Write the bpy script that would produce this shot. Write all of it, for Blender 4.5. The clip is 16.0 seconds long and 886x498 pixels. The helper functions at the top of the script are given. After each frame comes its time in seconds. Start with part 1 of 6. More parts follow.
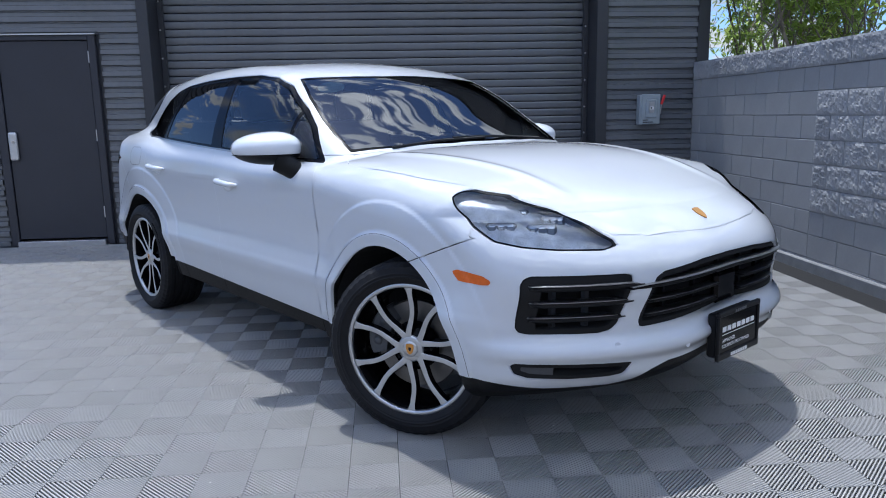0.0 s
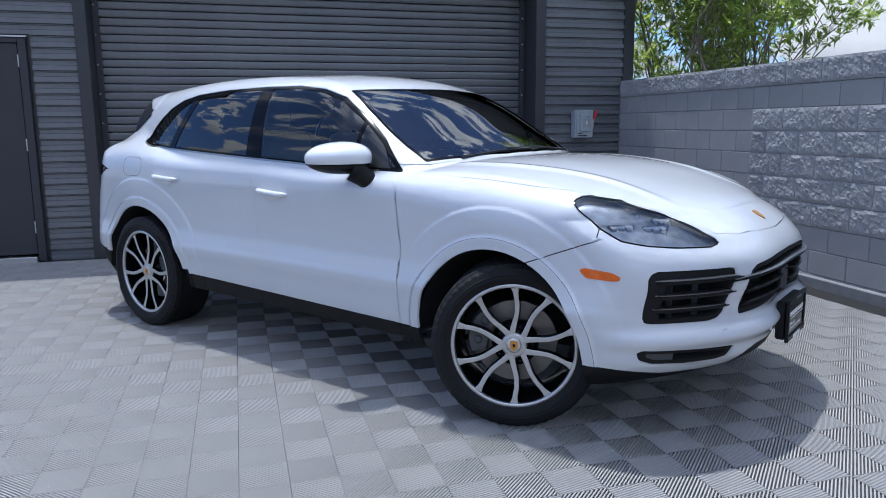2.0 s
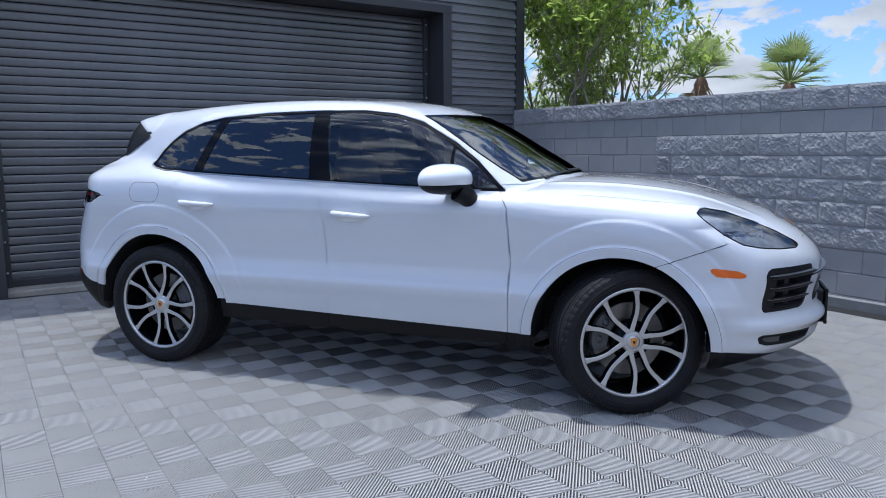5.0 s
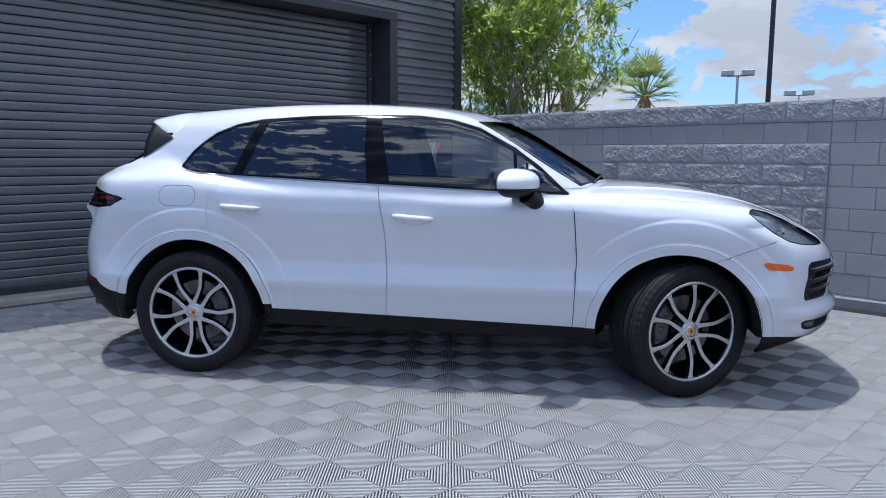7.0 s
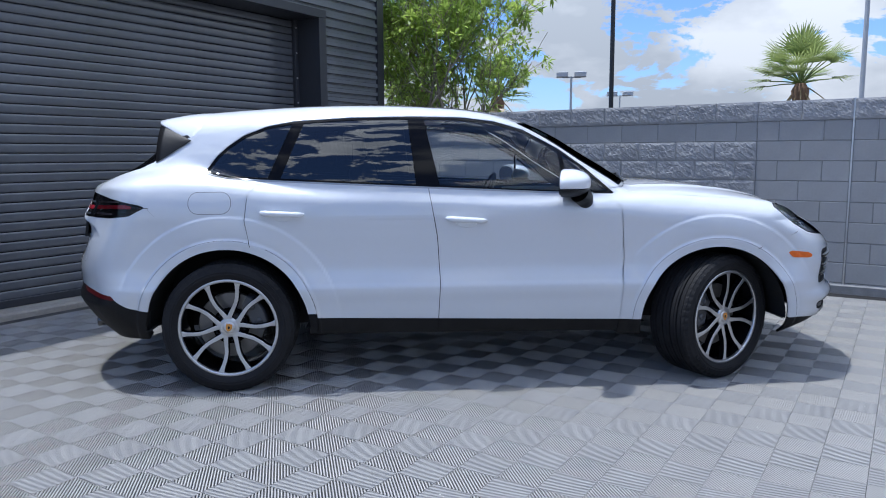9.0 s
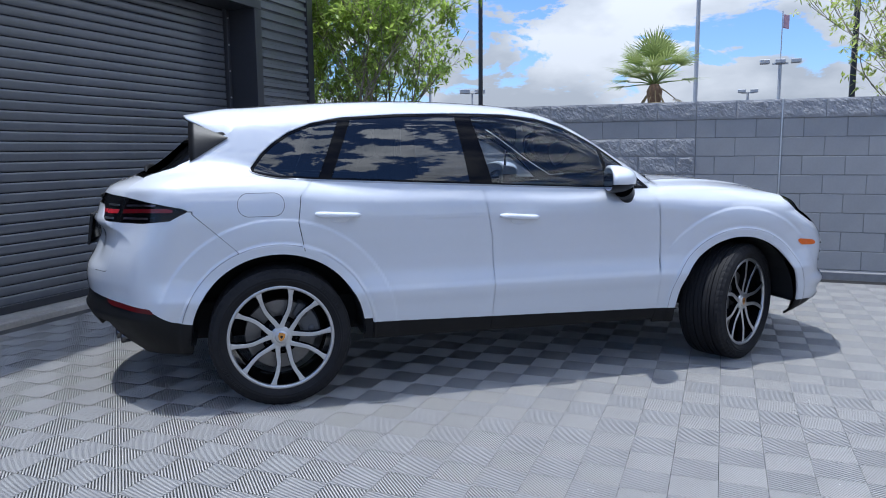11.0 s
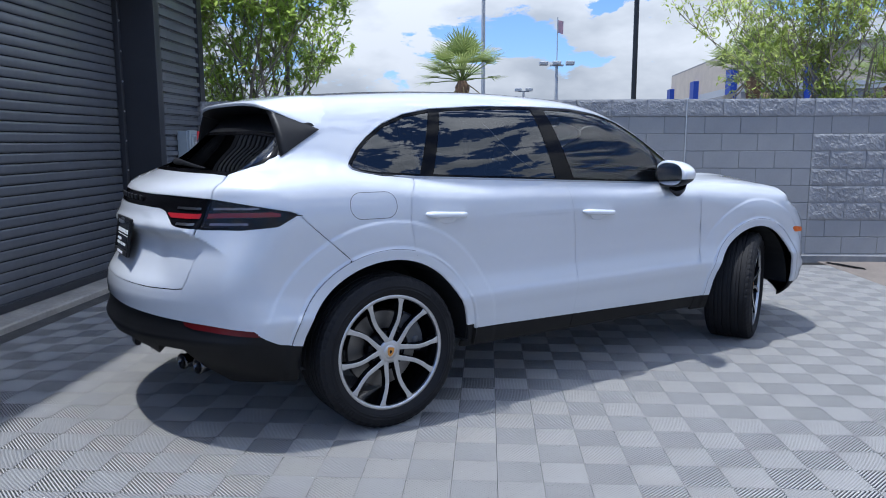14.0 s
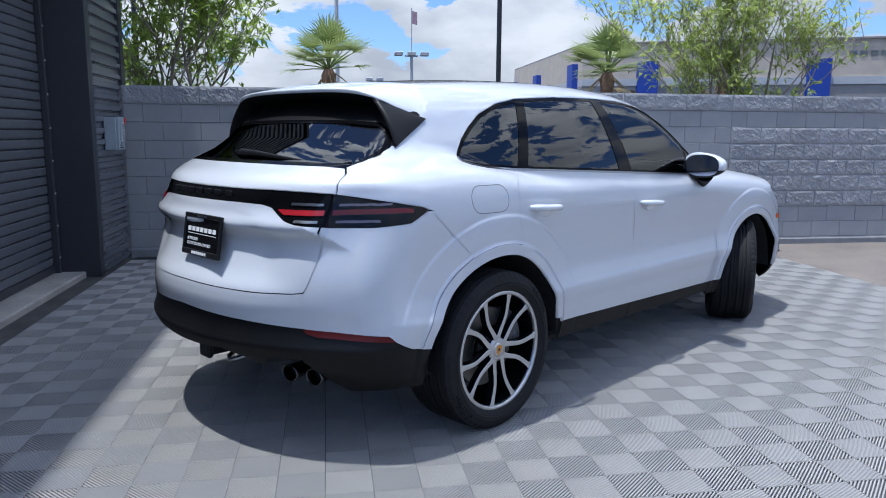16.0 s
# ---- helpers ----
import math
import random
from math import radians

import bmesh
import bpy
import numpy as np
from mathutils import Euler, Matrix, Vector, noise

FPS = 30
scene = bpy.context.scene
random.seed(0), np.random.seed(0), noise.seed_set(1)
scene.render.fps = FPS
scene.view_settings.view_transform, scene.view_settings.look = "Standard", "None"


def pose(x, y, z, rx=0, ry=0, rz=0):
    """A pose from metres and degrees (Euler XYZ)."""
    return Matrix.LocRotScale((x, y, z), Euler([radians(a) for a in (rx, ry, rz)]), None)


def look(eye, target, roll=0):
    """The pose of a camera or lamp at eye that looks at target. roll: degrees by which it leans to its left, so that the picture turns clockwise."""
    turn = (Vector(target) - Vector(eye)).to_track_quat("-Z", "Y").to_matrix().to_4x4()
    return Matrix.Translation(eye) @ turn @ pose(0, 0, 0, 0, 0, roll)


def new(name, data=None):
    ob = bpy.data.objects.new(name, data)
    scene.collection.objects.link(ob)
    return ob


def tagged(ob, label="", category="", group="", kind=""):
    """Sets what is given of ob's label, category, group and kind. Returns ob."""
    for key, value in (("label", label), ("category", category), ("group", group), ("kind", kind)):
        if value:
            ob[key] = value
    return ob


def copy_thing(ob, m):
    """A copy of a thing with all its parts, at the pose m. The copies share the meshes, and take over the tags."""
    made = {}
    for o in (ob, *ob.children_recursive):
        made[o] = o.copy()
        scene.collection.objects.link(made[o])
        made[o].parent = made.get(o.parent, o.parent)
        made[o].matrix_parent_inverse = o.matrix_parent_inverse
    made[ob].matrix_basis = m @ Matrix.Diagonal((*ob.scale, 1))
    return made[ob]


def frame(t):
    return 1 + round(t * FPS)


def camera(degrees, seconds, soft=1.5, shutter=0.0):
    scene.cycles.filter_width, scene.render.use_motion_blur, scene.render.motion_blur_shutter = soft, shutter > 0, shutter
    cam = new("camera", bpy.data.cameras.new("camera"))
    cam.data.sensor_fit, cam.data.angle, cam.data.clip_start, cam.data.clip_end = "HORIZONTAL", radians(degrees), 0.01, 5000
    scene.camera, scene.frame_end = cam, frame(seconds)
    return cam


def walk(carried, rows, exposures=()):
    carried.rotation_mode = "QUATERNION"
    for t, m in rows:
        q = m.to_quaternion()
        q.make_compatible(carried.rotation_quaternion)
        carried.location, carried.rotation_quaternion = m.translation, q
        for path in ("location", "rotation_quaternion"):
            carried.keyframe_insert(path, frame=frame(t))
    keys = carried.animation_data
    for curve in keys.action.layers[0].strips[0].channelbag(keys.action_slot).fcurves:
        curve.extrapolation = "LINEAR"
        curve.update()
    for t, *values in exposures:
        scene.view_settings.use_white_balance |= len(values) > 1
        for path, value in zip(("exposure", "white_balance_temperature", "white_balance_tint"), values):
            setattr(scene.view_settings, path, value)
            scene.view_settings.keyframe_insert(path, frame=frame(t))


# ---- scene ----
cam = camera(62.8, 16.0, soft=1.0)
PATH = [
    (0, (0.038, 0.089, 1.317), (0.193, 2.049, 0.953), -1.1),
    (0.5, (-0.232, 0.062, 1.324), (0.02, 2.013, 0.968), -1.0),
    (1, (-0.46, 0.086, 1.313), (-0.113, 2.024, 0.961), -0.8),
    (1.5, (-0.682, 0.097, 1.32), (-0.241, 2.017, 0.973), -0.6),
    (2, (-1.006, 0.084, 1.327), (-0.472, 1.982, 0.991), -0.5),
    (2.5, (-1.261, 0.126, 1.313), (-0.641, 1.999, 0.986), -0.6),
    (3, (-1.517, 0.186, 1.331), (-0.81, 2.028, 1.008), -0.7),
    (3.5, (-1.862, 0.222, 1.333), (-1.057, 2.026, 1.024), -0.8),
    (4, (-2.111, 0.31, 1.322), (-1.209, 2.071, 1.031), -0.7),
    (6.5, (-3.341, 0.949, 1.325), (-2.023, 2.431, 1.065), 0.2),
    (7, (-3.578, 1.137, 1.319), (-2.186, 2.551, 1.064), 0.3),
    (7.5, (-3.77, 1.367, 1.329), (-2.305, 2.705, 1.08), 0.2),
    (8, (-3.995, 1.589, 1.332), (-2.46, 2.847, 1.086), 0.1),
    (8.5, (-4.212, 1.833, 1.339), (-2.607, 2.999, 1.088), -0.1),
    (9, (-4.35, 2.072, 1.338), (-2.682, 3.145, 1.079), -0.3),
    (11.5, (-4.902, 3.386, 1.351), (-3.02, 4.004, 1.076), -0.4),
    (12, (-4.936, 3.662, 1.347), (-3.026, 4.183, 1.066), -0.2),
    (12.5, (-4.95, 3.944, 1.348), (-3.015, 4.366, 1.064), 0.1),
    (13, (-5.011, 4.274, 1.358), (-3.057, 4.594, 1.076), 0.1),
    (13.5, (-5.001, 4.55, 1.35), (-3.033, 4.766, 1.069), -0.1),
    (14, (-4.972, 4.806, 1.364), (-2.997, 4.927, 1.072), -0.1),
    (14.5, (-4.964, 5.133, 1.364), (-2.987, 5.154, 1.064), 0.1),
    (15, (-4.924, 5.433, 1.365), (-2.95, 5.35, 1.058), 0.4),
    (15.5, (-4.861, 5.719, 1.36), (-2.895, 5.526, 1.051), 0.4),
    (16, (-4.801, 6.03, 1.366), (-2.85, 5.721, 1.048), 0.4),
]
walk(cam, [(t, look(eye, target, roll)) for t, eye, target, roll in PATH], [(0, 1.02, 5800, 9)])

# ---- light ----
SUN_TO = Vector((-.06, .226, 1)).normalized()
world = bpy.data.worlds.new("sky")
scene.world = world
world.use_nodes = True
wn, wl = world.node_tree.nodes, world.node_tree.links
wn.clear()
sky = wn.new("ShaderNodeTexSky")
sky.sky_type, sky.sun_disc = "NISHITA", False
sky.sun_elevation = math.asin(SUN_TO.z)
sky.sun_rotation = math.atan2(SUN_TO.x, SUN_TO.y)
sky.dust_density, sky.ozone_density = 0.6, 1.5
tc = wn.new("ShaderNodeTexCoord")
sep = wn.new("ShaderNodeSeparateXYZ")
wl.new(tc.outputs["Generated"], sep.inputs[0])


def wmath(op, a, b=None, c=None):
    n = wn.new("ShaderNodeMath")
    n.operation = op
    for i, v in enumerate((a, b, c)):
        if v is None:
            continue
        if isinstance(v, (int, float)):
            n.inputs[i].default_value = v
        else:
            wl.new(v, n.inputs[i])
    return n.outputs[0]


# heaped clouds over the whole dome, flattened towards the horizon
cmb = wn.new("ShaderNodeCombineXYZ")
wl.new(sep.outputs[0], cmb.inputs[0])
wl.new(sep.outputs[1], cmb.inputs[1])
wl.new(wmath("MULTIPLY", sep.outputs[2], 2.3), cmb.inputs[2])
cn = wn.new("ShaderNodeTexNoise")
cn.inputs["Scale"].default_value, cn.inputs["Detail"].default_value, cn.inputs["Roughness"].default_value = 6.6, 12, 0.60
cn.inputs["Distortion"].default_value = 0.25
wl.new(cmb.outputs[0], cn.inputs["Vector"])
cover = wn.new("ShaderNodeMapRange")
cover.interpolation_type = "SMOOTHSTEP"
cover.inputs[1].default_value, cover.inputs[2].default_value = 0.506, 0.550
low_bank = wmath("MULTIPLY", wmath("SUBTRACT", 1.0, wmath("MINIMUM", wmath("MULTIPLY", sep.outputs[2], 4.0), 1.0)), 0.09)
lean = wmath("MULTIPLY", wmath("ADD", wmath("MULTIPLY", sep.outputs[0], .6), wmath("MULTIPLY", sep.outputs[1], -.75)), 0.05)
wl.new(wmath("ADD", wmath("ADD", cn.outputs[0], low_bank), lean), cover.inputs[0])
shade = wn.new("ShaderNodeTexNoise")
shade.inputs["Scale"].default_value, shade.inputs["Detail"].default_value = 5.0, 7
wl.new(cmb.outputs[0], shade.inputs["Vector"])
crgb = wn.new("ShaderNodeValToRGB")
crgb.color_ramp.elements[0].position, crgb.color_ramp.elements[0].color = 0.40, (5.2, 5.5, 6.0, 1)
crgb.color_ramp.elements[1].position, crgb.color_ramp.elements[1].color = 0.62, (8.6, 8.7, 9.0, 1)
wl.new(shade.outputs[0], crgb.inputs[0])
tint = wn.new("ShaderNodeMix")
tint.data_type, tint.blend_type = "RGBA", "MULTIPLY"
tint.inputs[0].default_value = 1.0
tint.inputs[7].default_value = (.58, .70, .95, 1)
wl.new(sky.outputs[0], tint.inputs[6])
mix = wn.new("ShaderNodeMix")
mix.data_type = "RGBA"
wl.new(cover.outputs[0], mix.inputs[0])
wl.new(tint.outputs[2], mix.inputs[6])
bright = wn.new("ShaderNodeVectorMath")
bright.operation = "SCALE"
wl.new(crgb.outputs[0], bright.inputs[0])
wl.new(wmath("ADD", 0.46, wmath("MULTIPLY", wmath("POWER", wmath("MAXIMUM", sep.outputs[2], 0.0), 1.6), 1.7)), bright.inputs[3])
wl.new(bright.outputs[0], mix.inputs[7])
bg = wn.new("ShaderNodeBackground")
bg.inputs["Strength"].default_value = 0.094
wl.new(mix.outputs[2], bg.inputs["Color"])
wo = wn.new("ShaderNodeOutputWorld")
wl.new(bg.outputs[0], wo.inputs[0])

sun = new("sun", bpy.data.lights.new("sun", "SUN"))
sun.data.energy, sun.data.angle, sun.data.color = 2.28, radians(1.4), (1.0, 0.965, 0.91)
sun.matrix_world = look(SUN_TO * 50, (0, 0, 0))


# ---- materials ----
def mat(name, color, rough=.5, metal=0.0, coat=0.0, spec=.5, vary=0.0, scale=6.0, bump=0.0, bump_scale=80.0, dark=None, rvary=0.0, island=0.0):
    """Principled surface with a coarse and a fine variation of colour, roughness and relief."""
    m = bpy.data.materials.new(name)
    m.use_nodes = True
    n, l = m.node_tree.nodes, m.node_tree.links
    p = n["Principled BSDF"]
    p.inputs["Base Color"].default_value = (*color, 1)
    p.inputs["Roughness"].default_value = rough
    p.inputs["Metallic"].default_value = metal
    p.inputs["Coat Weight"].default_value = coat
    p.inputs["Coat Roughness"].default_value, p.inputs["Coat IOR"].default_value = 0.015, 1.6
    p.inputs["Specular IOR Level"].default_value = spec
    co = n.new("ShaderNodeTexCoord")
    src = co.outputs["Object"]
    if vary:
        big = n.new("ShaderNodeTexNoise")
        big.inputs["Scale"].default_value, big.inputs["Detail"].default_value = scale, 6
        l.new(src, big.inputs["Vector"])
        small = n.new("ShaderNodeTexNoise")
        small.inputs["Scale"].default_value, small.inputs["Detail"].default_value = scale * 14, 4
        l.new(src, small.inputs["Vector"])
        add = n.new("ShaderNodeMath")
        add.operation = "MULTIPLY_ADD"
        l.new(small.outputs[0], add.inputs[0])
        add.inputs[1].default_value = 0.5
        l.new(big.outputs[0], add.inputs[2])
        fac = add.outputs[0]
        if island:
            oi = n.new("ShaderNodeObjectInfo")
            ad2 = n.new("ShaderNodeMath")
            ad2.operation = "MULTIPLY_ADD"
            l.new(oi.outputs["Random"], ad2.inputs[0])
            ad2.inputs[1].default_value = island
            l.new(fac, ad2.inputs[2])
            fac = ad2.outputs[0]
        ramp = n.new("ShaderNodeMapRange")
        ramp.inputs[1].default_value, ramp.inputs[2].default_value = 0.45, 1.05 + island
        l.new(fac, ramp.inputs[0])
        mx = n.new("ShaderNodeMix")
        mx.data_type = "RGBA"
        c0 = dark or tuple(c * (1 - vary) for c in color)
        mx.inputs[6].default_value = (*c0, 1)
        mx.inputs[7].default_value = (*(min(1, c * (1 + vary)) for c in color), 1)
        l.new(ramp.outputs[0], mx.inputs[0])
        l.new(mx.outputs[2], p.inputs["Base Color"])
        if rvary:
            rr = n.new("ShaderNodeMapRange")
            rr.inputs[1].default_value, rr.inputs[2].default_value = 0.45, 1.05
            rr.inputs[3].default_value, rr.inputs[4].default_value = rough - rvary, rough + rvary
            l.new(fac, rr.inputs[0])
            l.new(rr.outputs[0], p.inputs["Roughness"])
    if bump:
        bn = n.new("ShaderNodeTexNoise")
        bn.inputs["Scale"].default_value, bn.inputs["Detail"].default_value = bump_scale, 5
        l.new(src, bn.inputs["Vector"])
        b = n.new("ShaderNodeBump")
        b.inputs["Strength"].default_value, b.inputs["Distance"].default_value = bump, 0.004
        l.new(bn.outputs[0], b.inputs["Height"])
        l.new(b.outputs[0], p.inputs["Normal"])
    return m


def glass_mat(name, tint, ior=1.5, rough=0.0):
    m = bpy.data.materials.new(name)
    m.use_nodes = True
    n, l = m.node_tree.nodes, m.node_tree.links
    n.clear()
    out = n.new("ShaderNodeOutputMaterial")
    tr = n.new("ShaderNodeBsdfTransparent")
    tr.inputs[0].default_value = (*tint, 1)
    gl = n.new("ShaderNodeBsdfGlossy")
    gl.inputs["Roughness"].default_value = rough
    gl.inputs["Color"].default_value = (1, 1, 1, 1)
    fr = n.new("ShaderNodeFresnel")
    fr.inputs[0].default_value = ior
    ms = n.new("ShaderNodeMixShader")
    l.new(fr.outputs[0], ms.inputs[0])
    l.new(tr.outputs[0], ms.inputs[1])
    l.new(gl.outputs[0], ms.inputs[2])
    l.new(ms.outputs[0], out.inputs[0])
    return m


M_PAINT = mat("white_paint", (.645, .67, .715), rough=.35, coat=1.0, vary=.015, scale=2)
M_BLACK = mat("black_plastic", (.007, .0073, .0085), rough=.45, spec=.25, vary=.25, scale=5, bump=.08, bump_scale=900)
M_GLOSS = mat("gloss_black", (.004, .004, .005), rough=.10, spec=.12)
M_BOWL = mat("lamp_bowl", (.62, .64, .68), rough=.30, metal=.35, vary=.45, scale=16)
# near-black; as the sheet below the tiles it puts slot shade into colour
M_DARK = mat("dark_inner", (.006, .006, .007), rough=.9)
M_RUBBER = mat("tyre_rubber", (.010, .010, .0115), rough=.7, spec=.25, vary=.3, scale=9, bump=.1, bump_scale=300)
M_SILVER = mat("machined_alloy", (.50, .51, .53), rough=.34, metal=1.0, vary=.06, scale=30)
M_CHROME = mat("chrome", (.75, .75, .77), rough=.08, metal=1.0)
M_SATIN = mat("satin_grey_metal", (.30, .31, .33), rough=.32, metal=1.0)
M_TIP = mat("dark_chrome", (.10, .10, .105), rough=.18, metal=1.0)
M_DASH = mat("grey_beige_dash", (.16, .15, .135), rough=.6, vary=.12, scale=8, bump=.1, bump_scale=200)
M_DISC = mat("brake_iron", (.17, .165, .16), rough=.42, metal=.9, vary=.2, scale=12)
M_CALIPER = mat("caliper_grey", (.055, .058, .065), rough=.4, vary=.1, scale=10)
M_GLASS = glass_mat("tinted_glass", (.76, .80, .82), ior=1.6)
M_PRIV = glass_mat("privacy_glass", (.07, .08, .095), ior=1.7)
M_SCREEN = glass_mat("windscreen_glass", (.42, .45, .46), ior=2.0)
M_LENS = glass_mat("clear_lens", (.86, .88, .90))
M_AMBER = mat("amber_lens", (.80, .14, .003), rough=.35, coat=.05, vary=.1, scale=60)
M_RED = mat("red_lens", (.10, .003, .005), rough=.3, spec=.3, coat=.1)
M_REDGLOW = mat("red_strip", (.36, .012, .02), rough=.25, coat=.3)
M_SMOKE = glass_mat("smoked_lens", (.86, .74, .75), ior=1.33)
M_LEATHER = mat("beige_leather", (.42, .36, .30), rough=.55, vary=.12, scale=8, bump=.15, bump_scale=200)
M_CABIN = mat("dark_cabin", (.03, .03, .033), rough=.7, vary=.2, scale=6)
M_GOLD = mat("crest_gold", (.62, .29, .07), rough=.3, metal=.7)
M_WHITE = mat("print_white", (.80, .80, .80), rough=.5)
M_TILE = mat("grey_polypropylene", (.325, .318, .305), rough=.44, spec=.4, vary=.10, scale=3.5, rvary=.08, island=.08, bump=.05, bump_scale=250)
M_ASPH = mat("dusty_asphalt", (.060, .058, .056), rough=.9, vary=.45, scale=4, bump=.8, bump_scale=140)
M_CONC = mat("worn_concrete", (.34, .315, .28), rough=.85, vary=.28, scale=2.5, bump=.5, bump_scale=90)
M_DIRT = mat("brown_concrete", (.17, .145, .125), rough=.9, vary=.25, scale=1.5, bump=.5, bump_scale=70)
M_CLAD = mat("charcoal_steel", (.122, .129, .145), rough=.22, vary=.16, scale=1.2, spec=.7, rvary=.06, bump=.03, bump_scale=12)
M_SLAT = mat("charcoal_slat", (.100, .106, .121), rough=.17, spec=.8, vary=.18, scale=1.6, rvary=.05, island=.2, bump=.03, bump_scale=10)
M_TRIM = mat("charcoal_trim", (.032, .034, .041), rough=.38, vary=.12, scale=2)
M_DOOR = mat("charcoal_door_paint", (.026, .027, .036), rough=.48, vary=.10, scale=3, bump=.03, bump_scale=60)
M_BLOCK = mat("painted_block", (.275, .28, .29), rough=.80, vary=.12, scale=3, island=.25, bump=.45, bump_scale=130)
M_SPLIT = mat("split_face_block", (.28, .285, .295), rough=.88, vary=.25, scale=10, island=.25, bump=.55, bump_scale=90)
M_MORTAR = mat("grey_mortar", (.20, .203, .21), rough=.92, vary=.2, scale=8, bump=.4, bump_scale=150)
M_STEEL = mat("brushed_steel", (.55, .55, .56), rough=.35, metal=1.0, vary=.1, scale=30)
M_GREYBOX = mat("grey_enamel", (.30, .34, .37), rough=.42, vary=.08, scale=12)
M_LENSCORE = mat("lens_core", (.55, .60, .66), rough=.08, metal=.6)
M_CHIP = mat("pale_grit", (.72, .70, .66), rough=.8, vary=.2, scale=20)
M_REDP = mat("red_handle", (.62, .03, .035), rough=.4)


# ---- mesh helpers ----
def link(name, verts, faces, material, parent=None, label="", smooth=False):
    me = bpy.data.meshes.new(name)
    me.from_pydata(verts, [], faces)
    mats = material if isinstance(material, (list, tuple)) else [material]
    for m in mats:
        me.materials.append(m)
    if smooth:
        me.polygons.foreach_set("use_smooth", [True] * len(me.polygons))
    me.update()
    ob = new(name, me)
    ob.parent = parent
    if label:
        ob["label"] = label
    return ob


def part(name, bm, material, parent=None, label="", smooth=False):
    me = bpy.data.meshes.new(name)
    bm.normal_update()
    bm.to_mesh(me)
    bm.free()
    for m in (material if isinstance(material, (list, tuple)) else [material]):
        me.materials.append(m)
    if smooth:
        me.polygons.foreach_set("use_smooth", [True] * len(me.polygons))
    ob = new(name, me)
    ob.parent = parent
    if label:
        ob["label"] = label
    return ob


def add_box(bm, lo, hi, bevel=0.0, m=None, seg=1):
    r = bmesh.ops.create_cube(bm, size=1)
    vs = r["verts"]
    lo, hi = Vector(lo), Vector(hi)
    for v in vs:
        v.co = Vector(((v.co.x + .5) * (hi.x - lo.x) + lo.x, (v.co.y + .5) * (hi.y - lo.y) + lo.y, (v.co.z + .5) * (hi.z - lo.z) + lo.z))
    if bevel:
        es = list({e for v in vs for e in v.link_edges})
        out = bmesh.ops.bevel(bm, geom=es, offset=bevel, segments=seg, affect="EDGES", profile=.5)
        vs = list({v for f in out["faces"] for v in f.verts} | {v for v in vs if v.is_valid})
    if m is not None:
        bmesh.ops.transform(bm, matrix=m, verts=vs)
    return vs


def box(name, lo, hi, material, parent=None, label="", bevel=0.0, m=None, seg=1):
    bm = bmesh.new()
    add_box(bm, lo, hi, bevel, m, seg)
    return part(name, bm, material, parent, label)


def lathe(prof, n, axis="y", close=False):
    """Verts and faces of a profile of (radius, offset along the axis) turned about it."""
    verts, faces = [], []
    k = len(prof)
    for i in range(n):
        c, s = math.cos(2 * math.pi * i / n), math.sin(2 * math.pi * i / n)
        for r, o in prof:
            verts.append((r * c, o, r * s) if axis == "y" else (r * c, r * s, o))
    rng = k if close else k - 1
    for i in range(n):
        for j in range(rng):
            a, b = i * k + j, i * k + (j + 1) % k
            c, d = ((i + 1) % n) * k + (j + 1) % k, ((i + 1) % n) * k + j
            faces.append((a, b, c, d))
    return verts, faces


def tube(path, radius, n=8, cap=True):
    """Verts and faces of a round bar along a path; radius is one number or one per point."""
    pts = [Vector(p) for p in path]
    rad = radius if isinstance(radius, (list, tuple)) else [radius] * len(pts)
    verts, faces = [], []
    ref = Vector((0, 0, 1))
    for i, p in enumerate(pts):
        d = (pts[min(i + 1, len(pts) - 1)] - pts[max(i - 1, 0)]).normalized()
        if abs(d.dot(ref)) > .95:
            ref = Vector((1, 0, 0))
        u = d.cross(ref).normalized()
        v = d.cross(u)
        ref = u.cross(d)
        for j in range(n):
            t = 2 * math.pi * j / n
            verts.append(p + u * math.cos(t) * rad[i] + v * math.sin(t) * rad[i])
    for i in range(len(pts) - 1):
        for j in range(n):
            faces.append((i * n + j, i * n + (j + 1) % n, (i + 1) * n + (j + 1) % n, (i + 1) * n + j))
    if cap:
        faces.append(tuple(range(n)))
        faces.append(tuple((len(pts) - 1) * n + j for j in reversed(range(n))))
    return verts, faces

# ---- setting ----
WALL_Y, DOOR_Y, CMU_X = 8.20, 8.60, 3.54


def setting(ob, label, category):
    return tagged(ob, label, category, kind="structure")


bm = bmesh.new()
bmesh.ops.create_grid(bm, x_segments=40, y_segments=40, size=400)
bmesh.ops.translate(bm, verts=bm.verts, vec=(60, 0, -.022))
setting(part("ground", bm, M_ASPH), "grey dusty asphalt ground reaching to the horizon", "ground")
setting(box("pavement", (-12, -9, -.06), (CMU_X - .03, 1.012, -.003), M_DIRT), "brown stained concrete yard beyond the tiles", "pavement")
setting(box("sill_slab", (-2.5, 8.32, -.05), (2.56, 8.9, .035), M_CONC, bevel=.012), "pale worn concrete sill under the roller door", "pavement")


